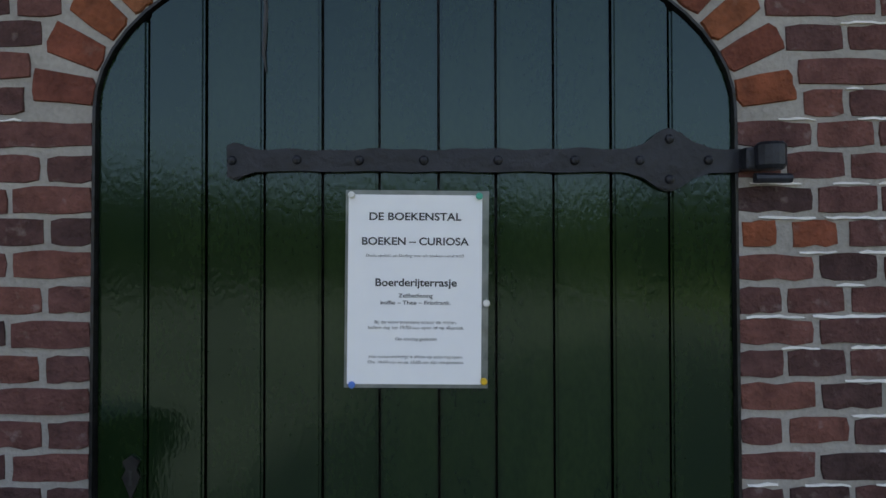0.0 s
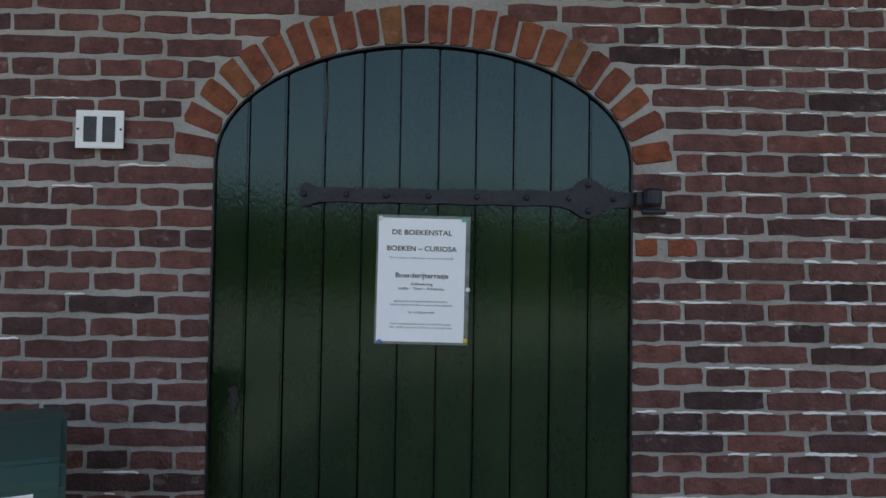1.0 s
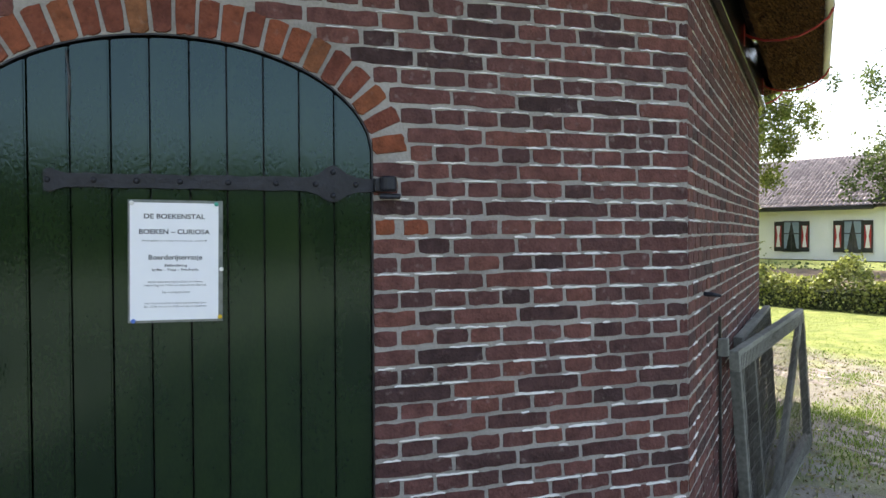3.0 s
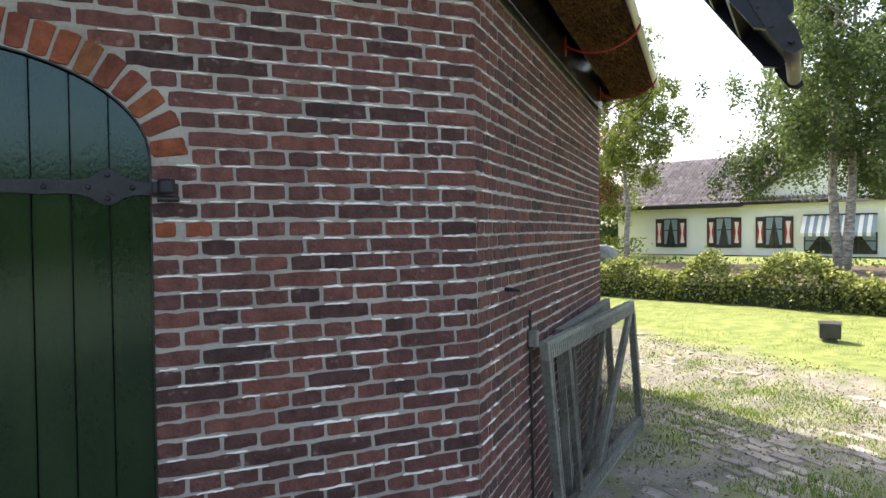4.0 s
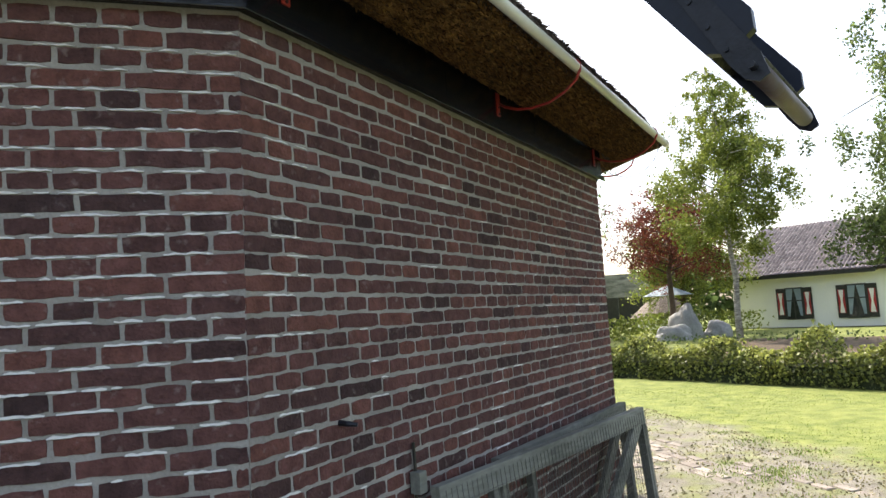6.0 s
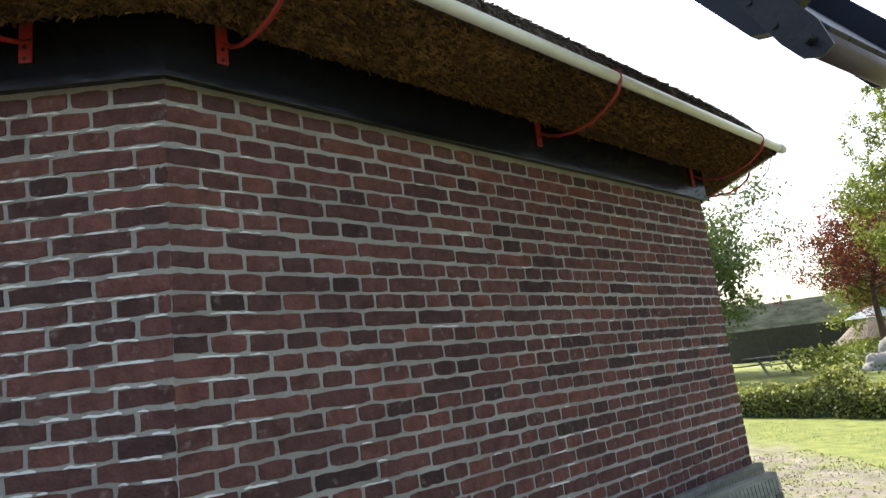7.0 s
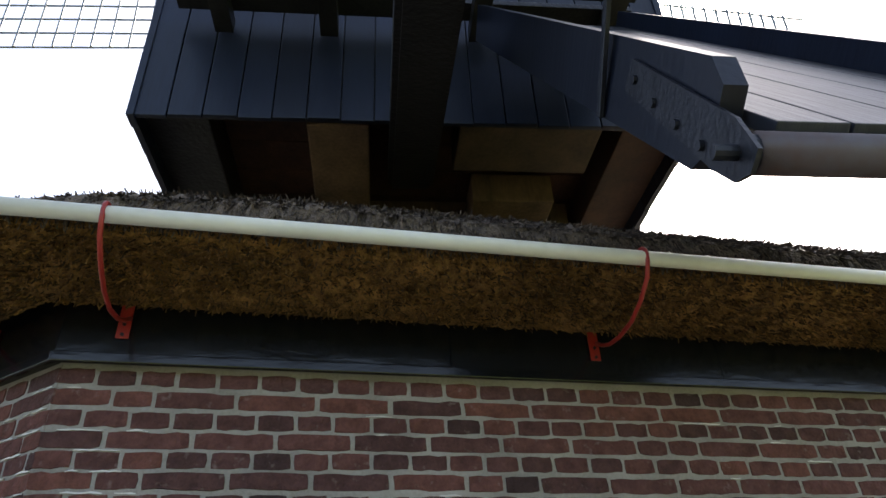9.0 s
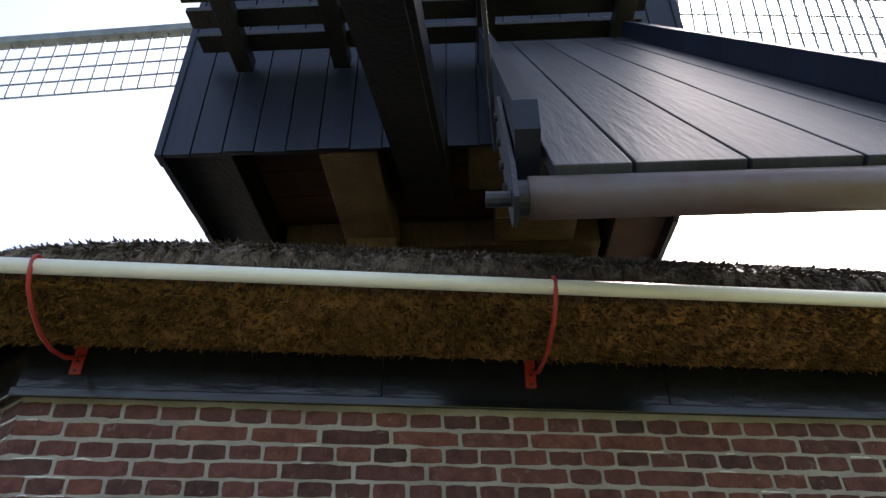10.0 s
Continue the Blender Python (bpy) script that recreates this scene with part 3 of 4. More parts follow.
bm = prism(bmesh.new(), hinge_outline(), -0.010, 0.0)
es = [e for e in bm.edges if e.verts[0].co.y < -0.009 and e.verts[1].co.y < -0.009]
bmesh.ops.bevel(bm, geom=es, offset=0.0025, segments=2, affect="EDGES")
part("strap", bm, M_IRON, hinge)
for x, z in ((-0.343, 0), (-0.243, 0.001), (-0.147, 0), (-0.047, 0), (0.068, 0), (0.187, 0), (0.289, 0), (0.396, 0), (0.335, 0.033), (0.335, -0.030)):
    bm = bmesh.new()
    bmesh.ops.create_uvsphere(bm, u_segments=8, v_segments=6, radius=0.0075, matrix=Matrix.Translation((x, -0.011, z)) @ Matrix.Diagonal((1, 0.75, 1, 1)))
    part("bolt", bm, M_IRON, hinge)
part("knuckle", tube(bmesh.new(), [(0.480, -0.036, -0.018), (0.480, -0.036, -0.012), (0.480, -0.036, 0.018), (0.480, -0.036, 0.023)], [0.019, 0.023, 0.023, 0.019], 14), M_IRON, hinge, "rounded hinge knuckle")
part("tongue", B(0.444, 0.478, -0.034, -0.002, -0.017, 0.017, 0.004), M_IRON, hinge)
part("pintle", tube(bmesh.new(), [(0.456, -0.036, -0.031), (0.47, -0.037, -0.031), (0.512, -0.034, -0.031)], [0.008, 0.008, 0.0075], 10), M_IRON, hinge, "pintle bar driven into the brickwork")

# notice
notice = thing("notice", pose(-0.059, 0.0085, 1.2895, 0, 0.6, 0), "white printed paper notice in a clear sleeve, pinned to the door", "notice")
part("sleeve", B(-0.111, 0.112, -0.001, 0.0, -0.1535, 0.1535), M_SLEEVE, notice, "shiny clear plastic sleeve")
sheet = part("sheet", B(-0.1065, 0.1015, -0.0028, -0.0012, -0.1475, 0.1465), M_PAPER, notice)


def line(text, x, z, size, bold=0.0, width=None, mat=None):
    cu = bpy.data.curves.new("text", "FONT")
    cu.body, cu.size, cu.align_x, cu.align_y = text, size, "CENTER", "CENTER"
    cu.offset = bold
    tmp = new("text_curve", cu)
    bpy.context.view_layer.update()
    me = bpy.data.meshes.new_from_object(tmp.evaluated_get(bpy.context.evaluated_depsgraph_get()))
    bpy.data.objects.remove(tmp)
    me.materials.clear()
    me.materials.append(mat or M_INK)
    ob = new("printed_line", me)
    w = max(v.co.x for v in me.vertices) - min(v.co.x for v in me.vertices)
    ob.parent = notice
    ob.matrix_basis = pose(x, -0.0034, z, 90) @ Matrix.Diagonal(((width / w) if width else 1, 1, 1, 1))
    return ob


line("DE BOEKENSTAL", -0.003, 0.112, 0.0165, 0.0003, 0.143)
line("BOEKEN \u2013 CURIOSA", -0.003, 0.0735, 0.0165, 0.0003, 0.166)
line("Oude spellen en kleding enz. uit zoeken vanaf 0.50", -0.003, 0.0515, 0.0058, 0, 0.152)
line("Boerderijterrasje", -0.001, 0.0095, 0.0165, 0.0003, 0.126)
line("Zelfbediening", -0.001, -0.0105, 0.0085, 0.0001, 0.053)
line("koffie \u2013 Thee \u2013 Frisdrank.", -0.001, -0.0215, 0.0085, 0.0001, 0.109)
line("Bij de witte boerderij achter de molen.", -0.001, -0.0515, 0.0070, 0, 0.127)
line("Iedere dag tot 19.00 uur open of op afspraak.", 0.0, -0.0600, 0.0070, 0, 0.148)
line("Op zondag gesloten", 0.0, -0.0775, 0.0070, 0, 0.064)
line("Het molenwinkeltje is alleen op zaterdag open.", 0.0, -0.1050, 0.0064, 0, 0.145)
line("Om 10.00 uur en na 15.00 uur zijn we gesloten.", 0.0, -0.1135, 0.0064, 0, 0.149)
for nm, x, z, c in (("white", -0.100, 0.146, (0.75, 0.75, 0.72)), ("green", 0.098, 0.144, (0.05, 0.38, 0.28)), ("white", 0.1085, -0.022, (0.8, 0.8, 0.78)), ("blue", -0.100, -0.147, (0.08, 0.2, 0.6)), ("yellow", 0.104, -0.143, (0.75, 0.48, 0.03))):
    pm = material("pin_" + nm, c, c, 0.35, 5, 20, 0.0)
    pin = thing("push_pin", pose(-0.059 + x, 0.005, 1.2895 + z), nm + " plastic push pin in the corner of a notice", "push pin", "push pins")
    part("pin_head", tube(bmesh.new(), [(0, 0.0005, 0), (0, -0.002, 0), (0, -0.0055, 0), (0, -0.0075, 0)], [0.0035, 0.0055, 0.0055, 0.004], 12), pm, pin)

# number plate, its figures as plain bars
plate = thing("number_plate", pose(-0.824, -0.006, 1.633), "small white enamel plate with two black marks", "number plate")
part("plate", B(-0.056, 0.056, -0.004, 0, -0.045, 0.045, 0.0015), M_SIGN, plate)
for x in (-0.022, 0.022):
    part("mark", B(x - 0.015, x + 0.015, -0.0052, -0.0041, -0.030, 0.030), M_BLACK, plate, "plain black bar")
for x in (-0.050, 0.050):
    part("screw", tube(bmesh.new(), [(x, -0.004, 0), (x, -0.0058, 0)], 0.0028, 8), M_IRON, plate)

# wheeled bin
binn = thing("wheeled_bin", pose(-0.955, -0.385, 0, 0, 0, 28) @ Matrix.Diagonal((0.82, 0.76, 0.968, 1)), "dark green plastic wheeled bin with a closed lid", "wheeled bin")
bm = bmesh.new()
vs = bmesh.ops.create_cube(bm, size=1)["verts"]
for v in vs:
    hi = v.co.z > 0
    v.co = Vector((v.co.x * (0.56 if hi else 0.46), v.co.y * (0.66 if hi else 0.5), 0.96 if hi else 0.03))
bmesh.ops.bevel(bm, geom=list(bm.edges), offset=0.03, segments=3, affect="EDGES")
part("body", bm, M_BIN, binn)
part("rim", B(-0.295, 0.295, -0.35, 0.345, 0.925, 0.965, 0.012), M_BIN, binn)
bm = bmesh.new()
prism(bm, [(-0.37, 0.955), (0.355, 0.955), (0.355, 1.0), (0.30, 1.03), (0.0, 1.05), (-0.30, 1.03), (-0.365, 1.0)], -0.298, 0.298)
bmesh.ops.bevel(bm, geom=list(bm.edges), offset=0.012, segments=2, affect="EDGES")
bmesh.ops.transform(bm, matrix=pose(0, 0, 0, 0, 0, 90), verts=bm.verts)
part("lid", bm, M_BIN, binn)
part("mark", B(0.10, 0.245, -0.3725, -0.3705, 0.968, 0.992), M_SIGN, binn, "pale plain bar")
for s in (-1, 1):
    w = part("wheel", tube(bmesh.new(), [(s * 0.23, 0.27, 0.1), (s * 0.275, 0.27, 0.1)], 0.1, 20), M_BLACK, binn)
part("handle", tube(bmesh.new(), [(-0.24, 0.375, 0.97), (0.24, 0.375, 0.97)], 0.014, 10), M_BIN, binn)

# ---- mill: boarded upper house ----
UP = pose(0.05, 3.56, 0, 0, 0, 36.87)  # x along its rear face, -y out to the rear
BW, BR, BZ, BT = 1.635, 2.465, 4.21, 10.6
house_up = thing("mill_upper_house", UP @ pose(0.05, 0, 0), "black tarred boarded upper house of a post mill", "mill house")
nb = 17
for i in range(nb):
    a, b = -BW + 2 * BW * i / nb, -BW + 2 * BW * (i + 1) / nb
    part("rear_board", B(a + 0.004, b - 0.004, -BR, -BR + 0.03, BZ + 0.006 * (i % 3), BT, 0.004), M_TAR, house_up)
part("rear_wall", B(-BW + 0.01, BW - 0.01, -BR + 0.031, -BR + 0.06, BZ + 0.03, BT), M_TARX, house_up)
for s in (-1, 1):
    part("corner_board", B(s * BW - 0.022, s * BW + 0.022, -BR - 0.012, -BR + 0.10, BZ - 0.01, BT, 0.005), M_TAR, house_up)
    for j in range(16):
        y0 = -BR + 0.1 + j * 0.25
        part("side_board", B(s * BW - 0.018, s * BW + 0.018, y0, y0 + 0.244, BZ + 0.004 * (j % 3), BT), M_TAR, house_up)
part("front_wall", B(-BW, BW, 2.12, 2.16, BZ, BT), M_TARX, house_up)
part("roof", prism(bmesh.new(), [(-BW - 0.2, BT), (BW + 0.2, BT), (0, BT + 2.2)], -BR - 0.2, 2.4), M_TARX, house_up)
# underside: floor boards, joists and the two great beams
for j in range(14):
    y0 = -BR + 0.065 + j * 0.3
    part("floor_board", B(-BW + 0.03, BW - 0.03, y0, y0 + 0.292, BZ + 0.40, BZ + 0.44), M_OAKD, house_up)
for s, mt in ((-1, M_TARX), (1, M_OAKD)):
    part("sill_beam", B(s * 1.46 - 0.20, s * 1.46 + 0.20, -BR + 0.065, 2.1, BZ + 0.12, BZ + 0.399, 0.01), mt, house_up)
for x0, x1, y0, y1, z0, z1 in ((-0.68, -0.32, -BR + 0.07, 0.0, 0.02, 0.30), (-0.66, -0.30, -1.5, 2.0, -0.12, 0.019), (0.22, 1.1, -BR + 0.07, -1.95, 0.06, 0.34), (0.40, 0.98, -1.6, -1.3, 0.08, 0.32), (-1.2, 1.2, -1.2, -0.95, 0.12, 0.36), (-1.2, 1.2, 0.4, 0.7, 0.12, 0.36), (0.5, 1.15, -1.1, -0.5, -0.02, 0.115)):
    part("beam", B(x0, x1, y0, y1, BZ + z0, BZ + z1, 0.012), M_OAK, house_up, "brown weathered oak beam")
part("post", tube(bmesh.new(), [(0, 0, 3.6), (0, 0, BZ + 0.4)], 0.42, 20), M_OAKD, house_up, "thick oak centre post")

# tail beam
tail = thing("tail_beam", UP, "heavy black tail beam running back from the mill house", "tail beam")
bm = bmesh.new()
vs = bmesh.ops.create_cube(bm, size=1)["verts"]
for v in vs:
    far = v.co.y > 0
    s = 0.31 if far else 0.23
    y, z = (-1.62, 4.51) if far else (-5.2, 3.20)
    v.co = Vector(((0.01 if far else -0.055) + v.co.x * s, y, z + v.co.z * s))
bmesh.ops.bevel(bm, geom=list(bm.edges), offset=0.03, segments=2, affect="EDGES")
part("beam", bm, M_TARX, tail)

# balcony behind the house
balcony = thing("balcony", UP, "black slatted timber balcony on brackets", "balcony")
for j in range(4):
    y = -BR - 0.175 - 0.19 * j
    part("slat", B(-1.42, 1.36, y - 0.066, y + 0.066, 4.97, 5.01, 0.004), M_TARX, balcony)
for x in (-1.15, -0.52, 0.40, 1.22):
    part("joist", B(x - 0.055, x + 0.055, -BR - 0.92, -BR - 0.035, 4.86, 4.969, 0.006), M_TARX, balcony)

# stairs with a boarded underside and a roller at the foot
SL = math.atan(1.35)
STF = UP @ pose(0.008, -4.46, 2.419) @ pose(0, 0, 0, math.degrees(SL))  # y runs up the flight, z square to it
stairs = thing("mill_stairs", STF, "black mill stairs with boarded underside hung over the yard", "stairs")
U0, U1, SLEN = 0.365, 1.20, 2.75
seams = [U0 + 0.03, 0.525, 0.702, 0.879, 1.056, U1 - 0.03]
for a, b in zip(seams, seams[1:]):
    part("plank", B(a + 0.003, b - 0.003, -0.245, SLEN, 0.0, 0.028, 0.003), M_STAIR, stairs, "grey weathered plank")
for x, lo in ((U0, -0.09), (U1, -0.09)):
    bm = bmesh.new()
    prism(bm, [(-0.16, lo + 0.05), (-0.10, lo), (SLEN + 0.1, lo), (SLEN + 0.1, 0.11), (-0.10, 0.11), (-0.16, 0.07)], -0.022, 0.022)
    bmesh.ops.transform(bm, matrix=pose(0, 0, 0, 0, 0, 90), verts=bm.verts)
    bmesh.ops.transform(bm, matrix=pose(x, 0, 0), verts=bm.verts)
    part("stringer", bm, M_TAR, stairs)
for x in (U0 - 0.03, U1 + 0.03):
    bm = bmesh.new()
    prism(bm, [(-0.315, -0.04), (-0.275, -0.065), (-0.2, -0.065), (0.26, 0.0), (0.24, 0.07), (-0.24, 0.03), (-0.32, 0.0)], -0.004, 0.004)
    bmesh.ops.transform(bm, matrix=pose(0, 0, 0, 0, 0, 90), verts=bm.verts)
    bmesh.ops.transform(bm, matrix=pose(x, 0, 0), verts=bm.verts)
    pl = part("bracket_plate", bm, M_IRON, stairs)
    for y, z in ((0.20, 0.03), (0.08, 0.0), (-0.04, -0.02), (-0.15, -0.035)):
        part("bolt", tube(bmesh.new(), [(x - 0.012, y, z), (x + 0.012, y, z)], 0.010, 8), M_IRON, pl)
ry, rz = -0.265, -0.02
part("roller", tube(bmesh.new(), [(U0 - 0.008, ry, rz), (U1 - 0.02, ry, rz)], 0.035, 20), M_ROLLER, stairs, "grey pipe roller with rusty patches", smooth=True)
part("axle", tube(bmesh.new(), [(U0 - 0.075, ry, rz), (U0 - 0.035, ry, rz)], 0.013, 10), M_IRON, stairs)
for i in range(11):
    part("tread", B(U0 + 0.0225, U1 - 0.0225, 0.1 + i * 0.24, 0.13 + i * 0.24, -0.085, -0.003), M_TARX, stairs)
part("hanger_rod", B(-0.006, 0.006, -0.014, 0.014, 0.0, 1.0, 0.002, m=pose(U0 - 0.030, 0.415, -0.09) @ pose(0, 0, 0, 0, -4, 0)), M_IRON, stairs)
part("collar", tube(bmesh.new(), [(U0 - 0.025, ry, rz), (U0 - 0.0085, ry, rz)], 0.03, 14), M_IRON, stairs)

# sails, seen past the house
for s, hub, turn, far, pitch, rows_, gap in ((-1, 11.92, -3.0, 9.6, 0.29, 4, 0.335), (1, 10.45, 5.0, 7.7, 0.22, 4, 0.46)):
    sail = thing("mill_sail", UP @ pose(0, 2.5, hub, 0, turn, 0), "blue-grey mill sail with an open lattice of bars", "mill sail", "sails")
    part("stock", B(min(s * 0.3, s * far), max(s * 0.3, s * far), -0.09, 0.09, -0.09, 0.09, 0.02), M_SAIL, sail)
    for i in range(int((far - 2.0) / pitch)):
        x = s * (2.0 + i * pitch)
        part("bar", B(x - 0.013, x + 0.013, -0.02, 0.02, min(0, s * (0.11 + gap * rows_)), max(0, s * (0.11 + gap * rows_))), M_SAIL, sail)
    for j in range(1, rows_ + 1):
        z = s * (0.1 + gap * j)
        part("hem_lath", B(min(s * 1.9, s * far), max(s * 1.9, s * far), 0.021, 0.045, z - 0.011, z + 0.011), M_SAIL, sail)

# ---- yard ----
# frames with netting leaning on wall 2
def netting_gate(name, W, H, label, rack=0.0):
    g = thing(name, pose(0, 0, 0), label, "wooden gate", "gates leaning on the wall")
    racked = Matrix(((1, 0, -rack, rack * H), (0, 1, 0, 0), (0, 0, 1, 0), (0, 0, 0, 1)))  # worn out of square
    for nm, a in (("top_rail", (0, W, -0.02, 0.02, H - 0.085, H)), ("bottom_rail", (0, W, -0.02, 0.02, 0, 0.085)), ("stile", (0, 0.055, -0.021, 0.021, 0.0851, H - 0.0851)), ("stile", (W - 0.055, W, -0.021, 0.021, 0.0851, H - 0.0851)), ("mid_stile", (W * 0.17, W * 0.17 + 0.045, -0.015, 0.015, 0.0851, H - 0.0851))):
        part(nm, B(*a, bevel=0.004, m=racked), M_GREYWOOD, g)
    d = math.atan2(H - 0.1, W * 0.62)
    bm = B(0, math.hypot(H - 0.1, W * 0.62), -0.014, 0.014, -0.035, 0.035, 0.004, m=racked @ pose(W * 0.36, 0.0, 0.05) @ pose(0, 0, 0, 0, -math.degrees(d), 0))
    part("brace", bm, M_GREYWOOD, g)
    v, f = [], []
    def wire(p, q):
        o = len(v)
        d = 0.0009
        for e in (p, q):
            v.extend([(e[0] - d, e[1] - d, e[2] - d), (e[0] + d, e[1] - d, e[2] + d), (e[0], e[1] + d, e[2])])
        f.extend([(o, o + 1, o + 4, o + 3), (o + 1, o + 2, o + 5, o + 4), (o + 2, o, o + 3, o + 5)])
    n = int(W / 0.03)
    for i in range(n):
        x = 0.03 + i * 0.03
        wire((x, -0.022, 0.02), (x, -0.022, H - 0.02))
    for i in range(int(H / 0.055)):
        z = 0.03 + i * 0.055
        wire((0.02, -0.0222, z), (W - 0.02, -0.0222, z))
    tagged(raw("netting", [racked @ Vector(q) for q in v], f, M_WIRE, g), kind="stuff")
    return g


g1 = netting_gate("netting_gate", 1.80, 0.875, "weathered grey wooden gate with wire netting leaning on bricks", 0.10)
g1.matrix_basis = side(1) @ pose(-0.74, -0.095, 0.0) @ pose(0, 0, 0, -2.4, -0.3, -6.5)
g2 = netting_gate("netting_gate", 1.66, 0.86, "grey wooden gate with netting behind another against the wall")
g2.matrix_basis = side(1) @ pose(-0.23, -0.062, 0.0) @ pose(0, 0, 0, -2.5, 0, -1)
# wall hook and downpipe wire beside the gates
hook = thing("wall_spike", side(1) @ pose(-1.13, 0, 1.138), "rusty iron spike driven into the brick wall", "iron spike")
part("spike", tube(bmesh.new(), [(0, 0.01, 0), (0, -0.03, -0.002), (0.012, -0.055, -0.006)], [0.009, 0.008, 0.006], 8), M_IRON, hook)
cable = thing("wall_cable", side(1) @ pose(-0.78, 0, 0), "dark cable with a small junction box down the wall", "cable")
part("cable_run", tube(bmesh.new(), [(0.0, -0.012, 1.02), (0.005, -0.012, 0.9), (-0.01, -0.014, 0.6), (0.0, -0.013, 0.3), (0.01, -0.012, 0.0)], 0.006, 6), M_BLACK, cable)
part("junction_box", B(-0.022, 0.022, -0.045, -0.006, 0.86, 0.93, 0.004), M_GREYWOOD, cable)

flood = thing("floodlight", pose(7.97, 3.36, 0, 0, 0, 38), "black box floodlight on a short stand in the lawn", "floodlight")
part("housing", B(-0.14, 0.14, -0.11, 0.11, 0.045, 0.215, 0.012), M_FLOOD, flood)
part("visor", B(-0.15, 0.15, -0.13, 0.12, 0.2151, 0.228, 0.004), M_FLOOD, flood)
for i in range(6):
    x = -0.11 + i * 0.044
    part("rib", B(x - 0.005, x + 0.005, -0.118, -0.1101, 0.055, 0.205), M_FLOOD, flood)
part("foot", B(-0.09, 0.09, -0.08, 0.08, 0.0, 0.02, 0.004), M_GREYWOOD, flood)
part("yoke", B(-0.03, 0.03, -0.02, 0.02, 0.02, 0.0449), M_FLOOD, flood)

# ---- hedge ----
r = np.random.RandomState(4)
hc, hy = [], []
for i in range(56000):
    s = r.uniform(0, 1)
    p = hedge_line(s)
    q = (hedge_line(s + 0.01) - hedge_line(s - 0.01)).normalized()
    nrm = Vector((-q.y, q.x, 0))
    top = 0.50 + 0.13 * noise.noise(Vector((s * 30, 0, 0))) + 0.12 * noise.noise(Vector((s * 70, 2, 0)))
    top += 0.38 * math.exp(-((p.y - 7.2) / 0.24) ** 2) + 0.40 * math.exp(-((p.y - 5.75) / 0.55) ** 2) + 0.30 * math.exp(-((p.y - 8.8) / 0.3) ** 2) + 0.25 * math.exp(-((p.y - 3.3) / 0.4) ** 2) + 0.28 * math.exp(-((p.y - 10.4) / 0.3) ** 2)
    a = r.uniform(0, math.pi)
    w = 0.42 + 0.1 * noise.noise(Vector((s * 25, 8, 0)))
    rr = r.uniform(0.86, 1.06)
    out = math.cos(a) * w * rr
    z = top * (math.sin(a) ** 0.5) * rr if r.uniform() < 0.55 else top * r.uniform(0, 1)
    if r.uniform() < 0.06:
        z += r.uniform(0, 0.12)
    if z > top * 0.86 and r.uniform() < 0.7:
        hy.append((p.x + nrm.x * -(out - 0.42), p.y + nrm.y * -(out - 0.42), z + 0.03))
    hc.append((p.x + nrm.x * -(out - 0.42), p.y + nrm.y * -(out - 0.42), max(0.02, z)))
hedge = leaves("ivy_hedge", hc, 0.05, M_IVY, seed=3, long=1.2)
tagged(leaves("hedge_shoots", hy, 0.05, M_SUNLIT_SHOOT, seed=6, long=1.3), "young shoots on the ivy hedge, paled for the sun on its top", "hedge", kind="stuff")
tagged(hedge, "low ivy-grown hedge along the lawn with sunlit tops", "hedge", kind="stuff")
# plain sheet under the leaves, its dark colour stands in for shade inside
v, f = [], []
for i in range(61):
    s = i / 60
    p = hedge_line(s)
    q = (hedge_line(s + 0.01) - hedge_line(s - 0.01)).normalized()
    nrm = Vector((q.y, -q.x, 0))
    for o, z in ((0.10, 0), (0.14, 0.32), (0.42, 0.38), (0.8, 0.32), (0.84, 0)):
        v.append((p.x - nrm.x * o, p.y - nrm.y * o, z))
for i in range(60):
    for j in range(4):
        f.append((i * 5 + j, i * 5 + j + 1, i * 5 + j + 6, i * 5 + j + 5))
tagged(raw("hedge_core", v, f, M_HEDGE_SHADE), "dark core sheet inside the ivy hedge for the shade among its stems", "hedge", kind="stuff")

# ---- white farmhouse ----
HL, HR = Vector((23.55, 26.23, 0)), Vector((29.14, 13.13, 0))
hd = (HR - HL).normalized()
HM = pose(HL.x, HL.y, -0.03, 0, 0, math.degrees(math.atan2(hd.y, hd.x)))
HW = (HR - HL).length
farm = thing("farmhouse", HM, "low white farmhouse with brown tiled roof and red shutters", "house")
EV = 2.55
GX, GW, GP = 9.7, 3.35, 4.95  # gable: centre, half width, height
part("wall", prism(bmesh.new(), [(0, 0.18), (HW, 0.18), (HW, EV), (GX + GW, EV), (GX, GP), (GX - GW, EV), (0, EV)], 0, 0.3), M_RENDER, farm)
part("plinth", B(-0.02, HW + 0.02, -0.03, 0.28, 0, 0.179), M_TRIM, farm)
part("side_wall", B(0, 0.3, 0.301, 8.0, 0, EV), M_RENDER, farm)
part("side_wall", B(HW - 0.3, HW, 0.301, 8.0, 0, EV), M_RENDER, farm)
part("back_wall", B(0.301, HW - 0.301, 7.7, 8.0, 0, EV), M_RENDER, farm)
RH = 2.55
part("roof_deck", prism(bmesh.new(), [(-0.3, EV - 0.05), (4.0, EV + RH), (8.3, EV - 0.05)], 0, 1), M_ROOF, farm, m=pose(HW + 0.3, 0, 0, 0, 0, 90) @ Matrix.Diagonal((1, HW + 0.6, 1, 1)))
part("eaves_trim", B(-0.35, GX - GW, -0.42, -0.30, EV - 0.14, EV + 0.02), M_TRIM, farm)
part("eaves_trim", B(GX + GW, HW + 0.5, -0.42, -0.30, EV - 0.06, EV + 0.12), M_TRIM, farm)
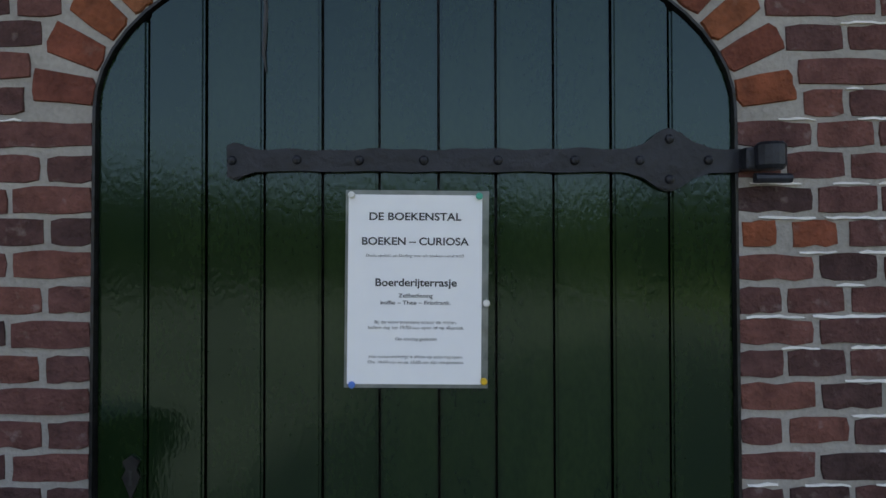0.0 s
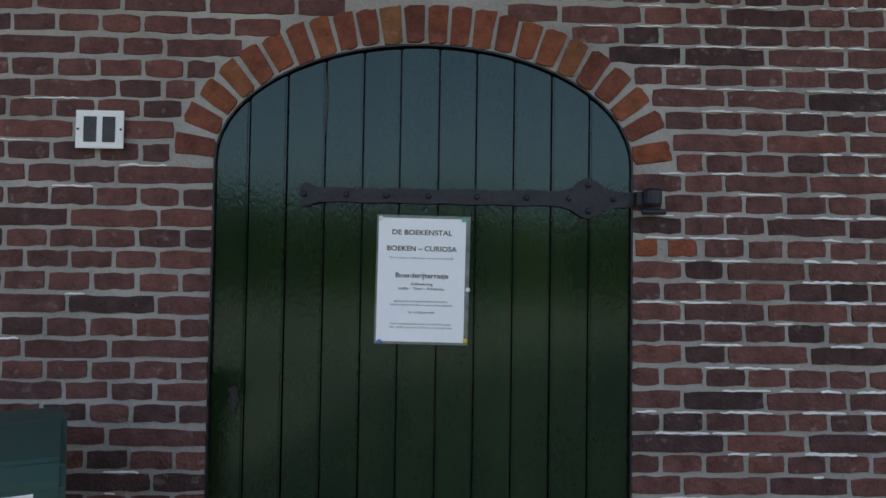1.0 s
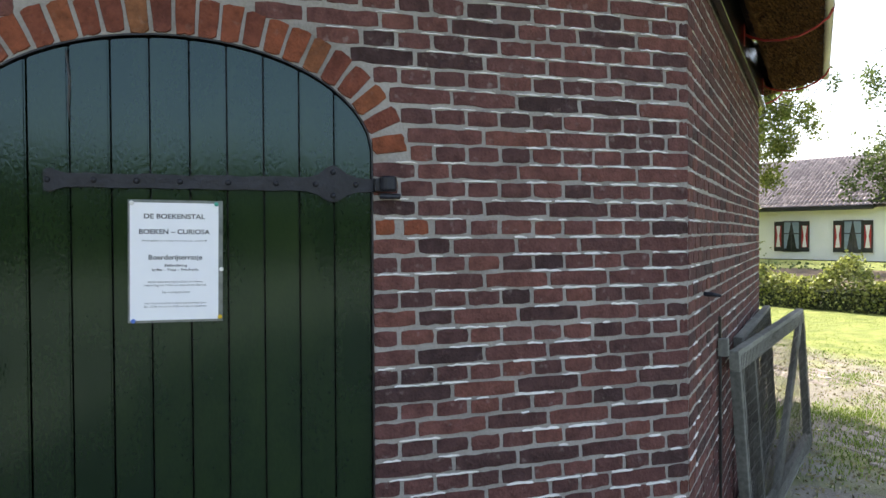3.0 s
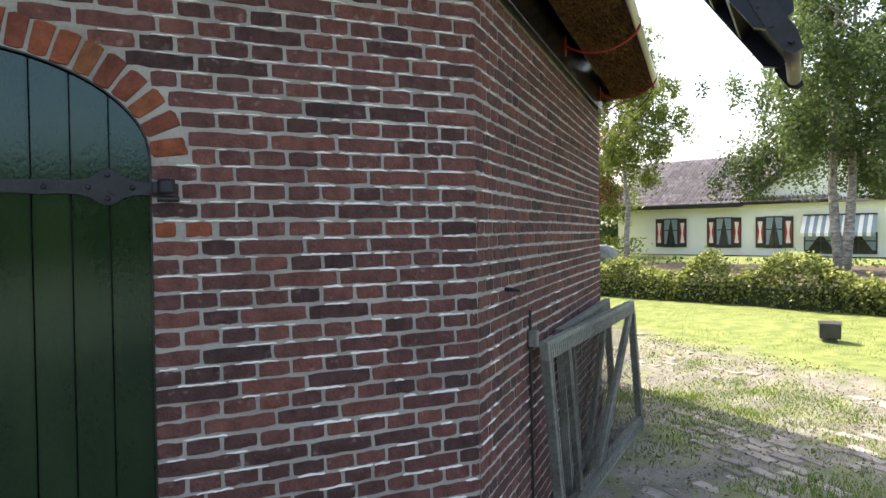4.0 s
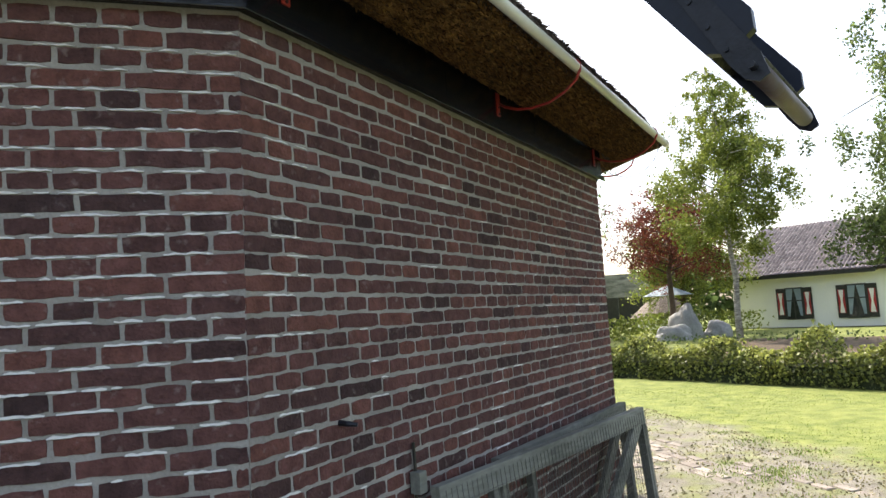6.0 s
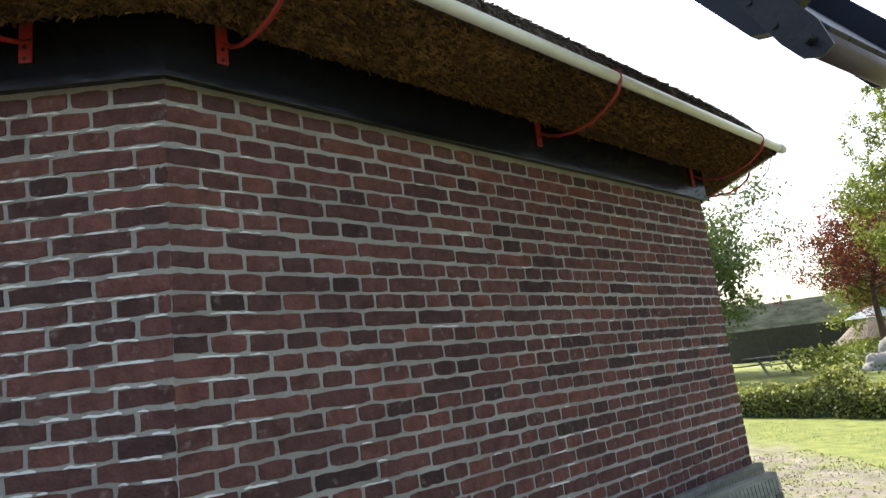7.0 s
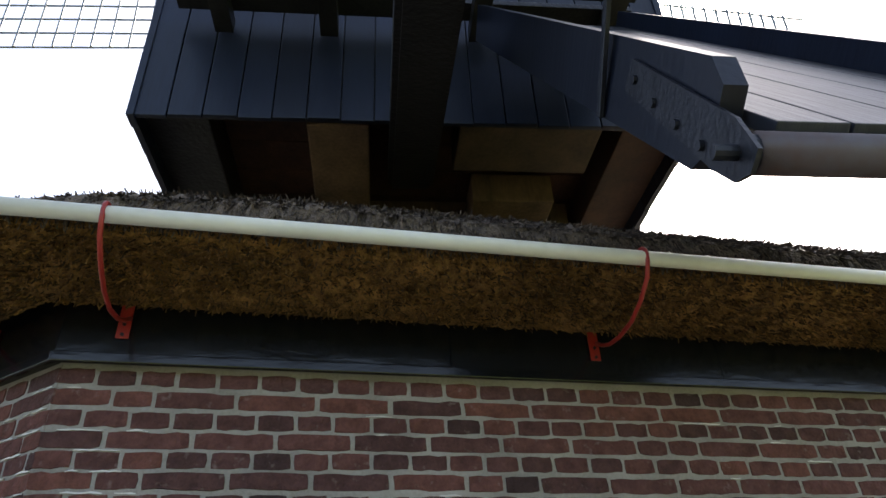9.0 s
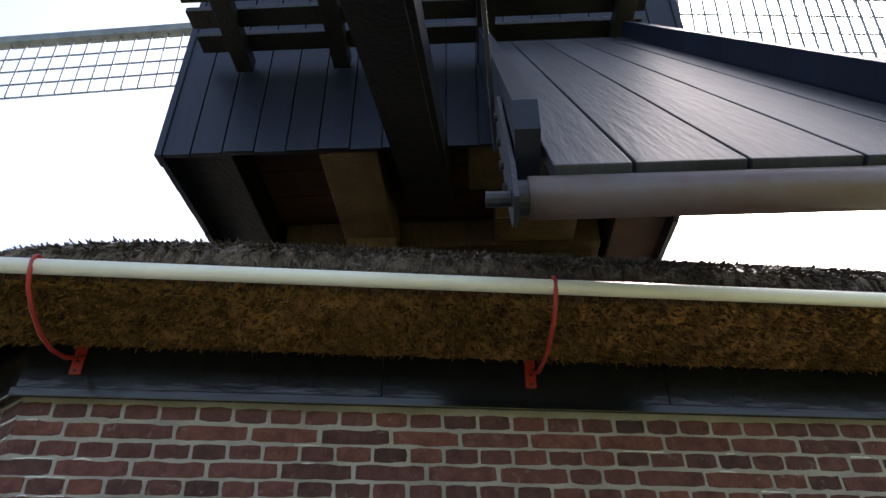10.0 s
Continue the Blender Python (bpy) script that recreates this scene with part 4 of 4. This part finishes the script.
# pantiles
v, f = [], []
rows, cols = 13, 62
ang = math.atan2(RH + 0.05, 4.3)
for i in range(rows):
    for j in range(cols):
        x = -0.35 + j * (GX - GW + 3.9 + 0.35) / cols
        w = (GX - GW + 3.9 + 0.35) / cols
        s = i * (math.hypot(4.3, RH) / rows)
        o = len(v)
        for ds, dz in ((0, 0.10), (math.hypot(4.3, RH) / rows + 0.03, 0.055)):
            for k, h in ((0, 0.0), (0.25, 0.05), (0.5, 0.06), (0.78, 0.01), (1.0, -0.015)):
                yy = -0.36 + (s + ds) * math.cos(ang) - (dz + h) * math.sin(ang)
                zz = EV - 0.04 + (s + ds) * math.sin(ang) + (dz + h) * math.cos(ang)
                v.append((x + k * w, yy, zz))
        f += [(o + k, o + k + 1, o + k + 6, o + k + 5) for k in range(4)]
tagged(raw("roof_tiles", v, f, M_ROOF, farm), kind="stuff")
for s in (-1, 1):
    dx, dz = GW, GP - EV
    L = math.hypot(dx, dz) + 0.12
    bm = B(-0.15, L, -0.28, 4.2, 0, 0.14, m=pose(GX - s * 0, 0, GP + 0.1) @ (pose(0, 0, 0, 0, math.degrees(math.atan2(dz, dx)), 0) if s > 0 else pose(0, 0, 0, 0, 180 - math.degrees(math.atan2(dz, dx)), 0)))
    part("gable_roof", bm, M_ROOF, farm)
    bm = B(-0.1, L, -0.33, -0.281, -0.14, 0.16, m=pose(GX, 0, GP + 0.1) @ (pose(0, 0, 0, 0, math.degrees(math.atan2(dz, dx)), 0) if s > 0 else pose(0, 0, 0, 0, 180 - math.degrees(math.atan2(dz, dx)), 0) @ Matrix.Diagonal((1, 1, -1, 1))))
    part("barge_board", bm, M_TRIM, farm)


def farm_window(x, w=0.66, h=1.32, z=0.58, shutters=True):
    win = part("window", B(x - w / 2 - 0.06, x + w / 2 + 0.06, -0.05, -0.001, z - 0.06, z + h + 0.06), M_TRIM, farm)
    part("pane", B(x - w / 2, x + w / 2, -0.056, -0.051, z, z + h), M_GLASSY, win)
    part("glazing_bar", B(x - 0.02, x + 0.02, -0.07, -0.057, z, z + h), M_TRIM, win)
    part("glazing_bar", B(x - w / 2, x + w / 2, -0.069, -0.058, z + h * 0.58, z + h * 0.58 + 0.05), M_TRIM, win)
    for s in (-1, 1):
        part("curtain", prism(bmesh.new(), [(x + s * 0.02, z + h), (x + s * w / 2, z + h), (x + s * w / 2, z + 0.1), (x + s * (w / 2 - 0.1), z + 0.1)], -0.0569, -0.0563), M_AWN, win, "pale draped curtain")
    if shutters:
        for s in (-1, 1):
            c = x + s * (w / 2 + 0.06 + 0.20)
            sh = part("shutter", B(c - 0.195, c + 0.195, -0.06, -0.02, z - 0.04, z + h + 0.04), M_TRIM, farm, "shutter with red field and white hourglass")
            part("red_field", B(c - 0.135, c + 0.135, -0.066, -0.0605, z + 0.16, z + h - 0.16), M_SHUT, sh)
            zc = z + h / 2
            part("hourglass", prism(bmesh.new(), [(c - 0.10, z + 0.17), (c + 0.10, z + 0.17), (c + 0.035, zc), (c + 0.10, z + h - 0.17), (c - 0.10, z + h - 0.17), (c - 0.035, zc)], -0.071, -0.0665), M_WHITE, sh, "white painted hourglass shape")


for fx in (2.88, 5.46, 7.67, 12.74):
    farm_window(fx)
big = 10.25
farm_window(big - 0.70, 1.22, 0.8, 0.36, False)
farm_window(big + 0.70, 1.22, 0.8, 0.36, False)
aw = part("awning", B(big - 1.38, big + 1.38, -0.14, -0.06, 1.94, 2.0), M_TRIM, farm)
for i in range(18):
    x = big - 1.38 + i * 2.76 / 18
    bm = bmesh.new()
    prism(bm, [(-0.6, 1.05), (-0.6, 1.20), (-0.1, 1.94), (-0.1, 1.90)], 0, 2.76 / 18 - 0.004)
    bmesh.ops.transform(bm, matrix=pose(x + 2.76 / 18, 0, 0, 0, 0, 90), verts=bm.verts)
    part("stripe", bm, M_AWN if i % 2 else M_WHITE, aw)


# ---- trees ----
def tree(name, x, y, h, spread, crown0, trunk_r, bark, leaf, label, seed, n=9000, size=0.09, stems=1, droop=0.0, lean=0.3):
    r = random.Random(seed)
    z0 = ground_height(x, y)
    t = thing(name, pose(x, y, z0 - 0.05), label, "tree")
    cents = []
    for st in range(stems):
        ox, oy = (0, 0) if stems == 1 else (0.13 * math.cos(5.2 + st * 3.1), 0.13 * math.sin(5.2 + st * 3.1))
        pts = [Vector((ox * 0.4, oy * 0.4, 0))]
        k = 9
        for i in range(1, k + 1):
            pts.append(Vector((ox * (1 + i * 0.25) + r.uniform(-1, 1) * lean * i / k, oy * (1 + i * 0.25) + r.uniform(-1, 1) * lean * i / k, h * 0.97 * i / k)))
        part("trunk", tube(bmesh.new(), pts, [trunk_r * (1 - 0.93 * (i / k) ** 0.85) for i in range(k + 1)], 9), bark, t, smooth=True)
        limbs = 36 // stems
        for b in range(limbs):
            f = crown0 + (1 - crown0) * ((b + r.random()) / limbs) ** 0.95
            zc = f * k * 0.97
            i = min(k - 1, int(zc))
            base = pts[i].lerp(pts[i + 1], zc - i)
            a = b * 2.4 + r.uniform(-0.5, 0.5)
            q = (f - crown0) / (1 - crown0)
            L = spread * (0.45 + 0.75 * math.sin(math.pi * min(1, 0.22 + 0.75 * q))) * r.uniform(0.7, 1.15) * (1 - 0.45 * q)
            up = r.uniform(0.25, 0.7)
            p1 = base + Vector((math.cos(a), math.sin(a), up)) * L * 0.5
            p2 = base + Vector((math.cos(a + 0.15), math.sin(a + 0.15), up * 0.7 - droop * 0.5)) * L
            part("limb", tube(bmesh.new(), [base, p1, p2], [trunk_r * 0.30 * (1 - 0.6 * q), trunk_r * 0.16, 0.006], 5), bark, t)
            for c in range(11):
                w = 0.25 + 0.75 * (c + r.random()) / 11
                m = base.lerp(p1, w * 2) if w < 0.5 else p1.lerp(p2, w * 2 - 1)
                cents.append((m + Vector((r.gauss(0, 1), r.gauss(0, 1), r.gauss(0, 0.8) - droop)) * L * 0.17, L * r.uniform(0.07, 0.19)))
    rr = np.random.RandomState(seed)
    wt = np.array([q[1] for q in cents]) ** 2
    idx = rr.choice(len(cents), n, p=wt / wt.sum())
    c = np.array([tuple(q[0]) for q in cents])[idx]
    s = np.array([q[1] for q in cents])[idx][:, None]
    off = rr.normal(size=(n, 3)) * s * 0.5
    off[:, 2] -= np.abs(rr.normal(size=n)) * s[:, 0] * droop * 1.6
    pos = c + off
    pos[:, 2] = np.maximum(pos[:, 2], h * crown0 * 0.7)
    leaves("crown", pos, size, leaf, t, seed=seed, droop=droop)
    return t


tree("birch_tree", 18.6, 10.5, 11.5, 2.8, 0.27, 0.16, M_BIRCH, M_LEAF_B, "tall birch with twin white stems and hanging green leaves", 11, 62000, 0.072, 2, 0.75)
tree("birch_tree", 16.7, 17.4, 9.9, 2.2, 0.34, 0.12, M_BIRCH, M_LEAF_Y, "slim birch with a pale stem and open green crown", 12, 34000, 0.068, 1, 0.35)
tree("copper_tree", 17.2, 21.8, 6.2, 2.4, 0.42, 0.16, M_BARK, M_LEAF_R, "small copper-leaved tree beside the farmhouse", 13, 17000, 0.06)
tree("green_tree", 20.5, 25.8, 6.5, 2.6, 0.2, 0.18, M_BARK, M_LEAF_Y, "fresh green tree beyond the garden", 14, 26000, 0.08)
tree("broad_tree", 8.0, 24.0, 11.0, 5.0, 0.08, 0.30, M_BARK, M_LEAF_B, "broad green tree with gaps behind the hedge", 15, 60000, 0.10)
tree("broad_tree", 13.0, 30.0, 9.0, 4.0, 0.12, 0.28, M_BARK, M_LEAF_D, "dark green tree at the back of the garden", 16, 20000, 0.13)

# ---- far things ----
def far_leaves(name, pts, size, mat, label, seed):
    return tagged(leaves(name, pts, size, mat, seed=seed), label, "woods", kind="stuff")


def wood(name, path, h, depth, n, mat, label, seed, size=0.45, base=0.0):
    """A belt of trees along a path of (x, y), with an uneven top."""
    r = np.random.RandomState(seed)
    P = np.array(path, float)
    seg = np.hypot(*(P[1:] - P[:-1]).T)
    cum = np.concatenate([[0], np.cumsum(seg)])
    s = r.uniform(0, cum[-1], n)
    i = np.clip(np.searchsorted(cum, s) - 1, 0, len(seg) - 1)
    f = ((s - cum[i]) / seg[i])[:, None]
    p = P[i] * (1 - f) + P[i + 1] * f + r.normal(0, depth, (n, 2))
    top = np.array([h * (0.72 + 0.45 * noise.noise(Vector((q * 0.11, seed, 0))) + 0.25 * noise.noise(Vector((q * 0.45, seed, 3)))) for q in s])
    z = base + top * r.uniform(0, 1, n) ** 0.75
    return far_leaves(name, np.column_stack([p, z]), size, mat, label, seed)


wood("far_woods", [(2, 62), (20, 58), (38, 48), (52, 30), (58, 8), (52, -14)], 6.0, 1.5, 16000, M_LEAF_D, "distant belt of trees beyond the farm", 21, 0.5)
wood("yard_trees", [(-30, 8), (-27, -12), (-14, -27), (4, -31), (22, -27), (34, -14)], 6.0, 1.5, 20000, M_LEAF_D, "dark belt of trees round the yard", 22, 0.5)
wood("garden_shrubs", [(14.5, 22.5), (17.5, 24), (20.5, 24.5), (22.5, 24)], 1.3, 0.5, 2600, M_LEAF_Y, "yellow-green shrubs at the end of the farmhouse", 23, 0.10, 0.1)
wood("border_shrubs", [(14.0, 19.3), (16.5, 17.5), (19, 14.2), (21.5, 10.8), (23.5, 7.5)], 0.35, 0.4, 700, M_LEAF_D, "low shrubs in the border before the farmhouse", 24, 0.08, 0.1)
v = []
for i in range(13):
    s = i / 12
    a = Vector((14.2, 15.6, 0.13)).lerp(Vector((23.5, 3.0, 0.13)), s)
    for d in (-5.4, 4.2):
        v.append((a.x + 0.8 * d + 0.25 * math.sin(i * 2.1), a.y + 0.6 * d, 0.138 if d > 0 else 0.142))
tagged(raw("flower_bed", v, [(2 * i, 2 * i + 2, 2 * i + 3, 2 * i + 1) for i in range(12)], M_SOIL), "bare dark soil bed before the farmhouse", "flower bed", kind="structure")


def boulder(name, x, y, sx, sy, sz, seed, label):
    bm = bmesh.new()
    bmesh.ops.create_icosphere(bm, subdivisions=4, radius=1.0)
    for p in bm.verts:
        n = noise.noise(p.co * 1.3 + Vector((seed, 0, 0))) * 0.35 + noise.noise(p.co * 3.5 + Vector((0, seed, 0))) * 0.12
        q = p.co * (1 + n)
        p.co = Vector((q.x * sx, q.y * sy, max(-0.1, q.z) * sz))
    ob = part(name, bm, M_STONE, None, m=pose(x, y, ground_height(x, y) + 0.05), smooth=True)
    return tagged(ob, label, "boulder")


boulder("standing_stone", 17.2, 21.0, 0.62, 0.5, 1.25, 3, "tall rough grey standing stone in the garden")
boulder("boulder", 16.2, 20.4, 0.8, 0.6, 0.5, 5, "low grey boulder beside a standing stone")
boulder("boulder", 18.2, 20.6, 0.5, 0.5, 0.55, 8, "low grey boulder beside a standing stone")

barn = thing("open_barn", pose(22.6, 38.5, 0.1, 0, 0, -40), "open dark barn with a grey sheet roof", "barn")
part("roof", prism(bmesh.new(), [(-4.5, 2.0), (4.5, 2.0), (4.2, 3.5), (-4.2, 3.5)], -0.1, 0.1), M_GREYWOOD, barn, m=pose(0, 0, 0))
part("back_wall", B(-4.3, 4.3, 2.0, 2.2, 0, 2.6), M_TRIM, barn)
for x in (-4.2, -1.4, 1.4, 4.2):
    part("post", B(x - 0.08, x + 0.08, -0.08, 0.08, 0, 2.0), M_TRIM, barn)
hut = thing("thatched_hut", pose(22.8, 31.0, 0.1), "small hut with a low thatched roof", "hut")
part("roof", tube(bmesh.new(), [(0, 0, 0.7), (0, 0, 1.5), (0, 0, 2.2)], [1.9, 1.0, 0.1], 16), M_THATCH, hut)
part("wall", tube(bmesh.new(), [(0, 0, 0), (0, 0, 0.75)], 1.5, 16), M_RENDER, hut)
par = thing("parasol", pose(18.6, 24.2, 0.1), "pale blue parasol over the garden terrace", "parasol")
part("canopy", tube(bmesh.new(), [(0, 0, 1.75), (0, 0, 1.9), (0, 0, 2.2)], [1.1, 0.75, 0.05], 8), M_AWN, par)
part("pole", tube(bmesh.new(), [(0, 0, 0), (0, 0, 2.2)], 0.025, 8), M_WHITE, par)
table = thing("picnic_table", pose(14.0, 24.0, 0.1, 0, 0, 20), "pale wooden picnic table in the garden", "picnic table")
part("tabletop", B(-0.8, 0.8, -0.35, 0.35, 0.7, 0.74), M_GREYWOOD, table)
for s in (-1, 1):
    part("bench", B(-0.8, 0.8, s * 0.7 - 0.13, s * 0.7 + 0.13, 0.42, 0.46), M_GREYWOOD, table)
    part("trestle", prism(bmesh.new(), [(-0.75, 0), (-0.66, 0), (-0.2, 0.7), (-0.3, 0.7)], s * 0.6 - 0.03, s * 0.6 + 0.03), M_GREYWOOD, table, m=pose(0, 0, 0, 0, 0, 90))

# low black rail post in the lawn near the far corner
copy_thing(flood, pose(5.98, 9.05, 0.0, 0, 0, 60))
rail = thing("rail_post", pose(4.72, 6.35, 0), "thin black iron post with a short crossbar", "iron post")
part("post", tube(bmesh.new(), [(0, 0, 0), (0, 0, 0.72)], 0.012, 8), M_IRON, rail)
part("crossbar", tube(bmesh.new(), [(-0.16, 0.1, 0.72), (0.16, -0.1, 0.72)], 0.014, 8), M_IRON, rail)

# ---- grass ----
rg = np.random.RandomState(31)


def blades(name, pts, h, mat, label, seed):
    r = np.random.RandomState(seed)
    n = len(pts)
    p = np.asarray(pts)
    a = r.uniform(0, 2 * math.pi, n)
    w = np.stack([np.cos(a), np.sin(a), np.zeros(n)], 1) * 0.004
    t = np.stack([r.normal(0, 0.35, n), r.normal(0, 0.35, n), np.ones(n)], 1) * (h * r.uniform(0.5, 1.2, (n, 1)))
    v = np.stack([p - w, p + w, p + t], 1).reshape(-1, 3)
    return tagged(raw(name, v, np.arange(3 * n).reshape(-1, 3), mat), label, "grass", kind="stuff")


pts = []
while len(pts) < 26000:
    x, y = rg.uniform(5.0, 11.5), rg.uniform(-1.5, 11)
    e = x + 2.2 * (noise.noise(Vector((x * 0.9, y * 0.9, 7))) * 0.3 + 0.5)
    if e > 7.4 and rg.uniform() < (e - 7.2) * 1.2 and rg.uniform() < 6.0 / (x - 1.5):
        pts.append((x, y, ground_height(x, y) if x > 10 else 0.0))
blades("lawn_grass", pts, 0.016, M_GRASS, "short mown lawn grass", 32)
pts = []
for k in range(170):
    cx, cy = (rg.uniform(2.6, 6.4), rg.uniform(-1.2, 6.5)) if k < 85 else (rg.uniform(3.3, 5.2), rg.uniform(-0.8, 2.6))
    if (Vector((cx, cy)) - Vector((0, 3.524))).length < 4.0:
        continue
    s = rg.uniform(0.05, 0.22)
    for j in range(int(s * 900)):
        pts.append((cx + rg.normal(0, s), cy + rg.normal(0, s * 0.7), 0.0))
blades("yard_tufts", pts, 0.03, M_GRASS, "tufts of grass in the sandy yard", 33)

# dry stalks, moss and grit strewn over the yard
lit = []
while len(lit) < 14000:
    x, y = rg.uniform(2.4, 6.6), rg.uniform(-1.6, 7.5)
    if (Vector((x, y)) - Vector((0, 3.55))).length > 3.75 and noise.noise(Vector((x * 1.4, y * 1.4, 5))) + rg.uniform(-0.5, 0.5) > -0.1:
        lit.append((x, y, ground_height(x, y) + 0.004))
M_LITTER = material("dry_grass_and_grit", (0.16, 0.14, 0.06), (0.42, 0.38, 0.22), 0.9, 3, 20, 0.0, vary=0.5)
tagged(leaves("yard_litter", lit, 0.013, M_LITTER, seed=35, long=2.2), "dry grass stalks and grit on the yard", "ground litter", kind="stuff")

# old clinkers that show through the sand
M_CLINK = material("worn_clinker", (0.17, 0.145, 0.125), (0.36, 0.32, 0.28), 0.9, 6, 60, 0.6, vary=0.3)
kinds = []
for q in range(6):
    dx, dy = 0.045 + rg.uniform(-0.004, 0.002), 0.096 + rg.uniform(-0.008, 0.004)
    v, f = [], []
    for zz, k in ((0.0, 1.0), (0.034, 0.98), (0.042, 0.84)):
        for sx, sy in ((-1, -1), (0, -1.04), (1, -1), (1, 1), (0, 1.03), (-1, 1)):
            v.append((sx * dx * k, sy * dy * (1 - (1 - k) * 0.45), zz + rg.uniform(-0.002, 0.002)))
    for a in (0, 6):
        f += [(a + t, a + (t + 1) % 6, a + 6 + (t + 1) % 6, a + 6 + t) for t in range(6)]
    f.append((12, 13, 14, 15, 16, 17))
    me = bpy.data.meshes.new("clinker")
    me.from_pydata(v, [], f)
    me.materials.append(M_CLINK)
    kinds.append(me)
laid = 0
for i in range(46):
    for j in range(60):
        u, w = 2.2 + i * 0.104, -1.6 + j * 0.21 + (i % 2) * 0.1
        if (Vector((u, w)) - Vector((0, 3.524))).length < 3.85 or u > 5.9 or w > 6 or laid > 290:
            continue
        if noise.noise(Vector((u * 1.1, w * 0.8, 2))) < 0.06 or rg.uniform() < 0.35:
            continue
        ob = new("clinker", kinds[rg.randint(6)])
        ob.parent = ground
        ob.matrix_basis = pose(u + rg.normal(0, 0.004), w + rg.normal(0, 0.004), ground_height(u, w) - 0.036 + rg.uniform(-0.006, 0.004), rg.normal(0, 1.5), rg.normal(0, 1.5), rg.normal(0, 3))
        laid += 1

# ---- brickwork ----
def spans_door(zc, n):
    ex, ez = DA + 0.098 + JOINT, DB + 0.098 + JOINT
    if zc < SPR - 0.01:
        e = DA
    elif zc < SPR + ez:
        e = ex * math.sqrt(max(0, 1 - ((zc - SPR) / ez) ** 2))
    else:
        return [(-HALF, DX, -0.665 + 0.624, 0.208, -1), (DX, HALF, 0.587 - 0.6, 0.2, 1)]
    # the bond runs on unbroken towards the arch
    left = max(0, math.ceil((DX - e + 0.665) / 0.208))
    right = max(0, math.ceil((0.587 - DX - e) / 0.2))
    return [(-HALF, DX - e, -0.665 + 0.208 * left, 0.208, -1), (DX + e, HALF, 0.587 - 0.2 * right, 0.2, 1)]


lay(0, spans_door, lambda x, z: abs(x - 0.6) + 0.7 * abs(z - 1.45), 1)
lay(1, lambda z, n: [(-HALF, HALF, -HALF + 0.14, 0.203, 1)], lambda x, z: math.hypot(x + 0.75, 1.2 * (z - 1.7)), 2)
lay(2, lambda z, n: [(-HALF, HALF, -HALF + 0.14, 0.203, 1)], lambda x, z: 9, 3)
# arch
r = random.Random(9)
na = 24
fine_ = [(DA * math.cos(math.pi * j / 2000), DB * math.sin(math.pi * j / 2000)) for j in range(2001)]
run = [0.0]
for p, q in zip(fine_, fine_[1:]):
    run.append(run[-1] + math.hypot(q[0] - p[0], q[1] - p[1]))
step = run[-1] / na
j = 0
for i in range(na):
    while run[j] < (i + 0.5) * step:
        j += 1
    px, pz = fine_[j]
    nx_, nz_ = px / DA ** 2, pz / DB ** 2
    l = math.hypot(nx_, nz_)
    nx_, nz_ = nx_ / l, nz_ / l
    me = brick_mesh("voussoir", step * 1.117 - 0.0085 + r.uniform(-0.003, 0.001), 0.096 + r.uniform(-0.006, 0.004), 50 + i, M_ARCH)
    # wedge: narrower towards the opening
    for q in me.vertices:
        q.co.x *= 1 + 2.0 * q.co.z
    ob = new("voussoir", me)
    ob.parent = walls[0]
    ob.matrix_basis = pose(DX + px + nx_ * 0.049, -0.002, SPR + pz + nz_ * 0.049, 0, math.degrees(math.atan2(nx_, nz_)), 0)

# lips of lime along the bed joints, coloured white for the skylight they catch
def lips(k, x0, x1, share, seed, skip=None, deep=1.0):
    r = random.Random(seed)
    v, f = [], []
    for n in range(-14, 24):
        z = 1.505 - n * COURSE
        x = x0 + r.uniform(0, 0.1)
        while x < x1 - 0.03:
            L = r.uniform(0.02, 0.13)
            e = min(x + L, x1)
            if r.random() < share * (1.0 if z > 1.15 else 0.6) and z < TOP and not (skip and skip(x, e, z)):
                m = max(2, int((e - x) / 0.012))
                o = len(v)
                for i in range(m + 1):
                    xx = x + (e - x) * i / m
                    zz = z - JOINT / 2 + 0.0012 + 0.003 * math.sin(xx * 2.1 + n) + r.uniform(-0.0016, 0.0012)
                    t = r.uniform(0.0012, 0.0038) * deep * (0.4 if i in (0, m) else 1)
                    p = -0.0032 * deep - r.uniform(0, 0.0016)
                    v += [(xx, 0.001, zz - 0.001), (xx, p, zz - 0.0008), (xx, p + 0.0015 * deep, zz + t), (xx, 0.001, zz + t + 0.001)]
                for i in range(m):
                    a = o + 4 * i
                    f += [(a + q, a + q + 1, a + q + 5, a + q + 4) for q in range(3)]
            x = e + r.uniform(0.005, 0.06)
    tagged(raw("lime_lips", v, f, M_LIT_LIME, walls[k]), kind="stuff")


def over_arch(x, e, z):
    ez, ex = DB + 0.115, DA + 0.115
    w = DA + 0.01 if z < SPR else ex * math.sqrt(max(0, 1 - ((z - SPR) / ez) ** 2))
    return z < SPR + ez and e > DX - w and x < DX + w


lips(0, 0.30, 0.85, 0.66, 71, over_arch)
lips(0, 0.85, HALF - 0.01, 0.86, 75, over_arch, 1.6)
lips(0, -HALF, 0.30, 0.10, 72, over_arch)
lips(1, -HALF + 0.01, -HALF + 0.24, 0.6, 73, None, 1.2)
lips(1, -HALF + 0.3, HALF, 0.10, 74)
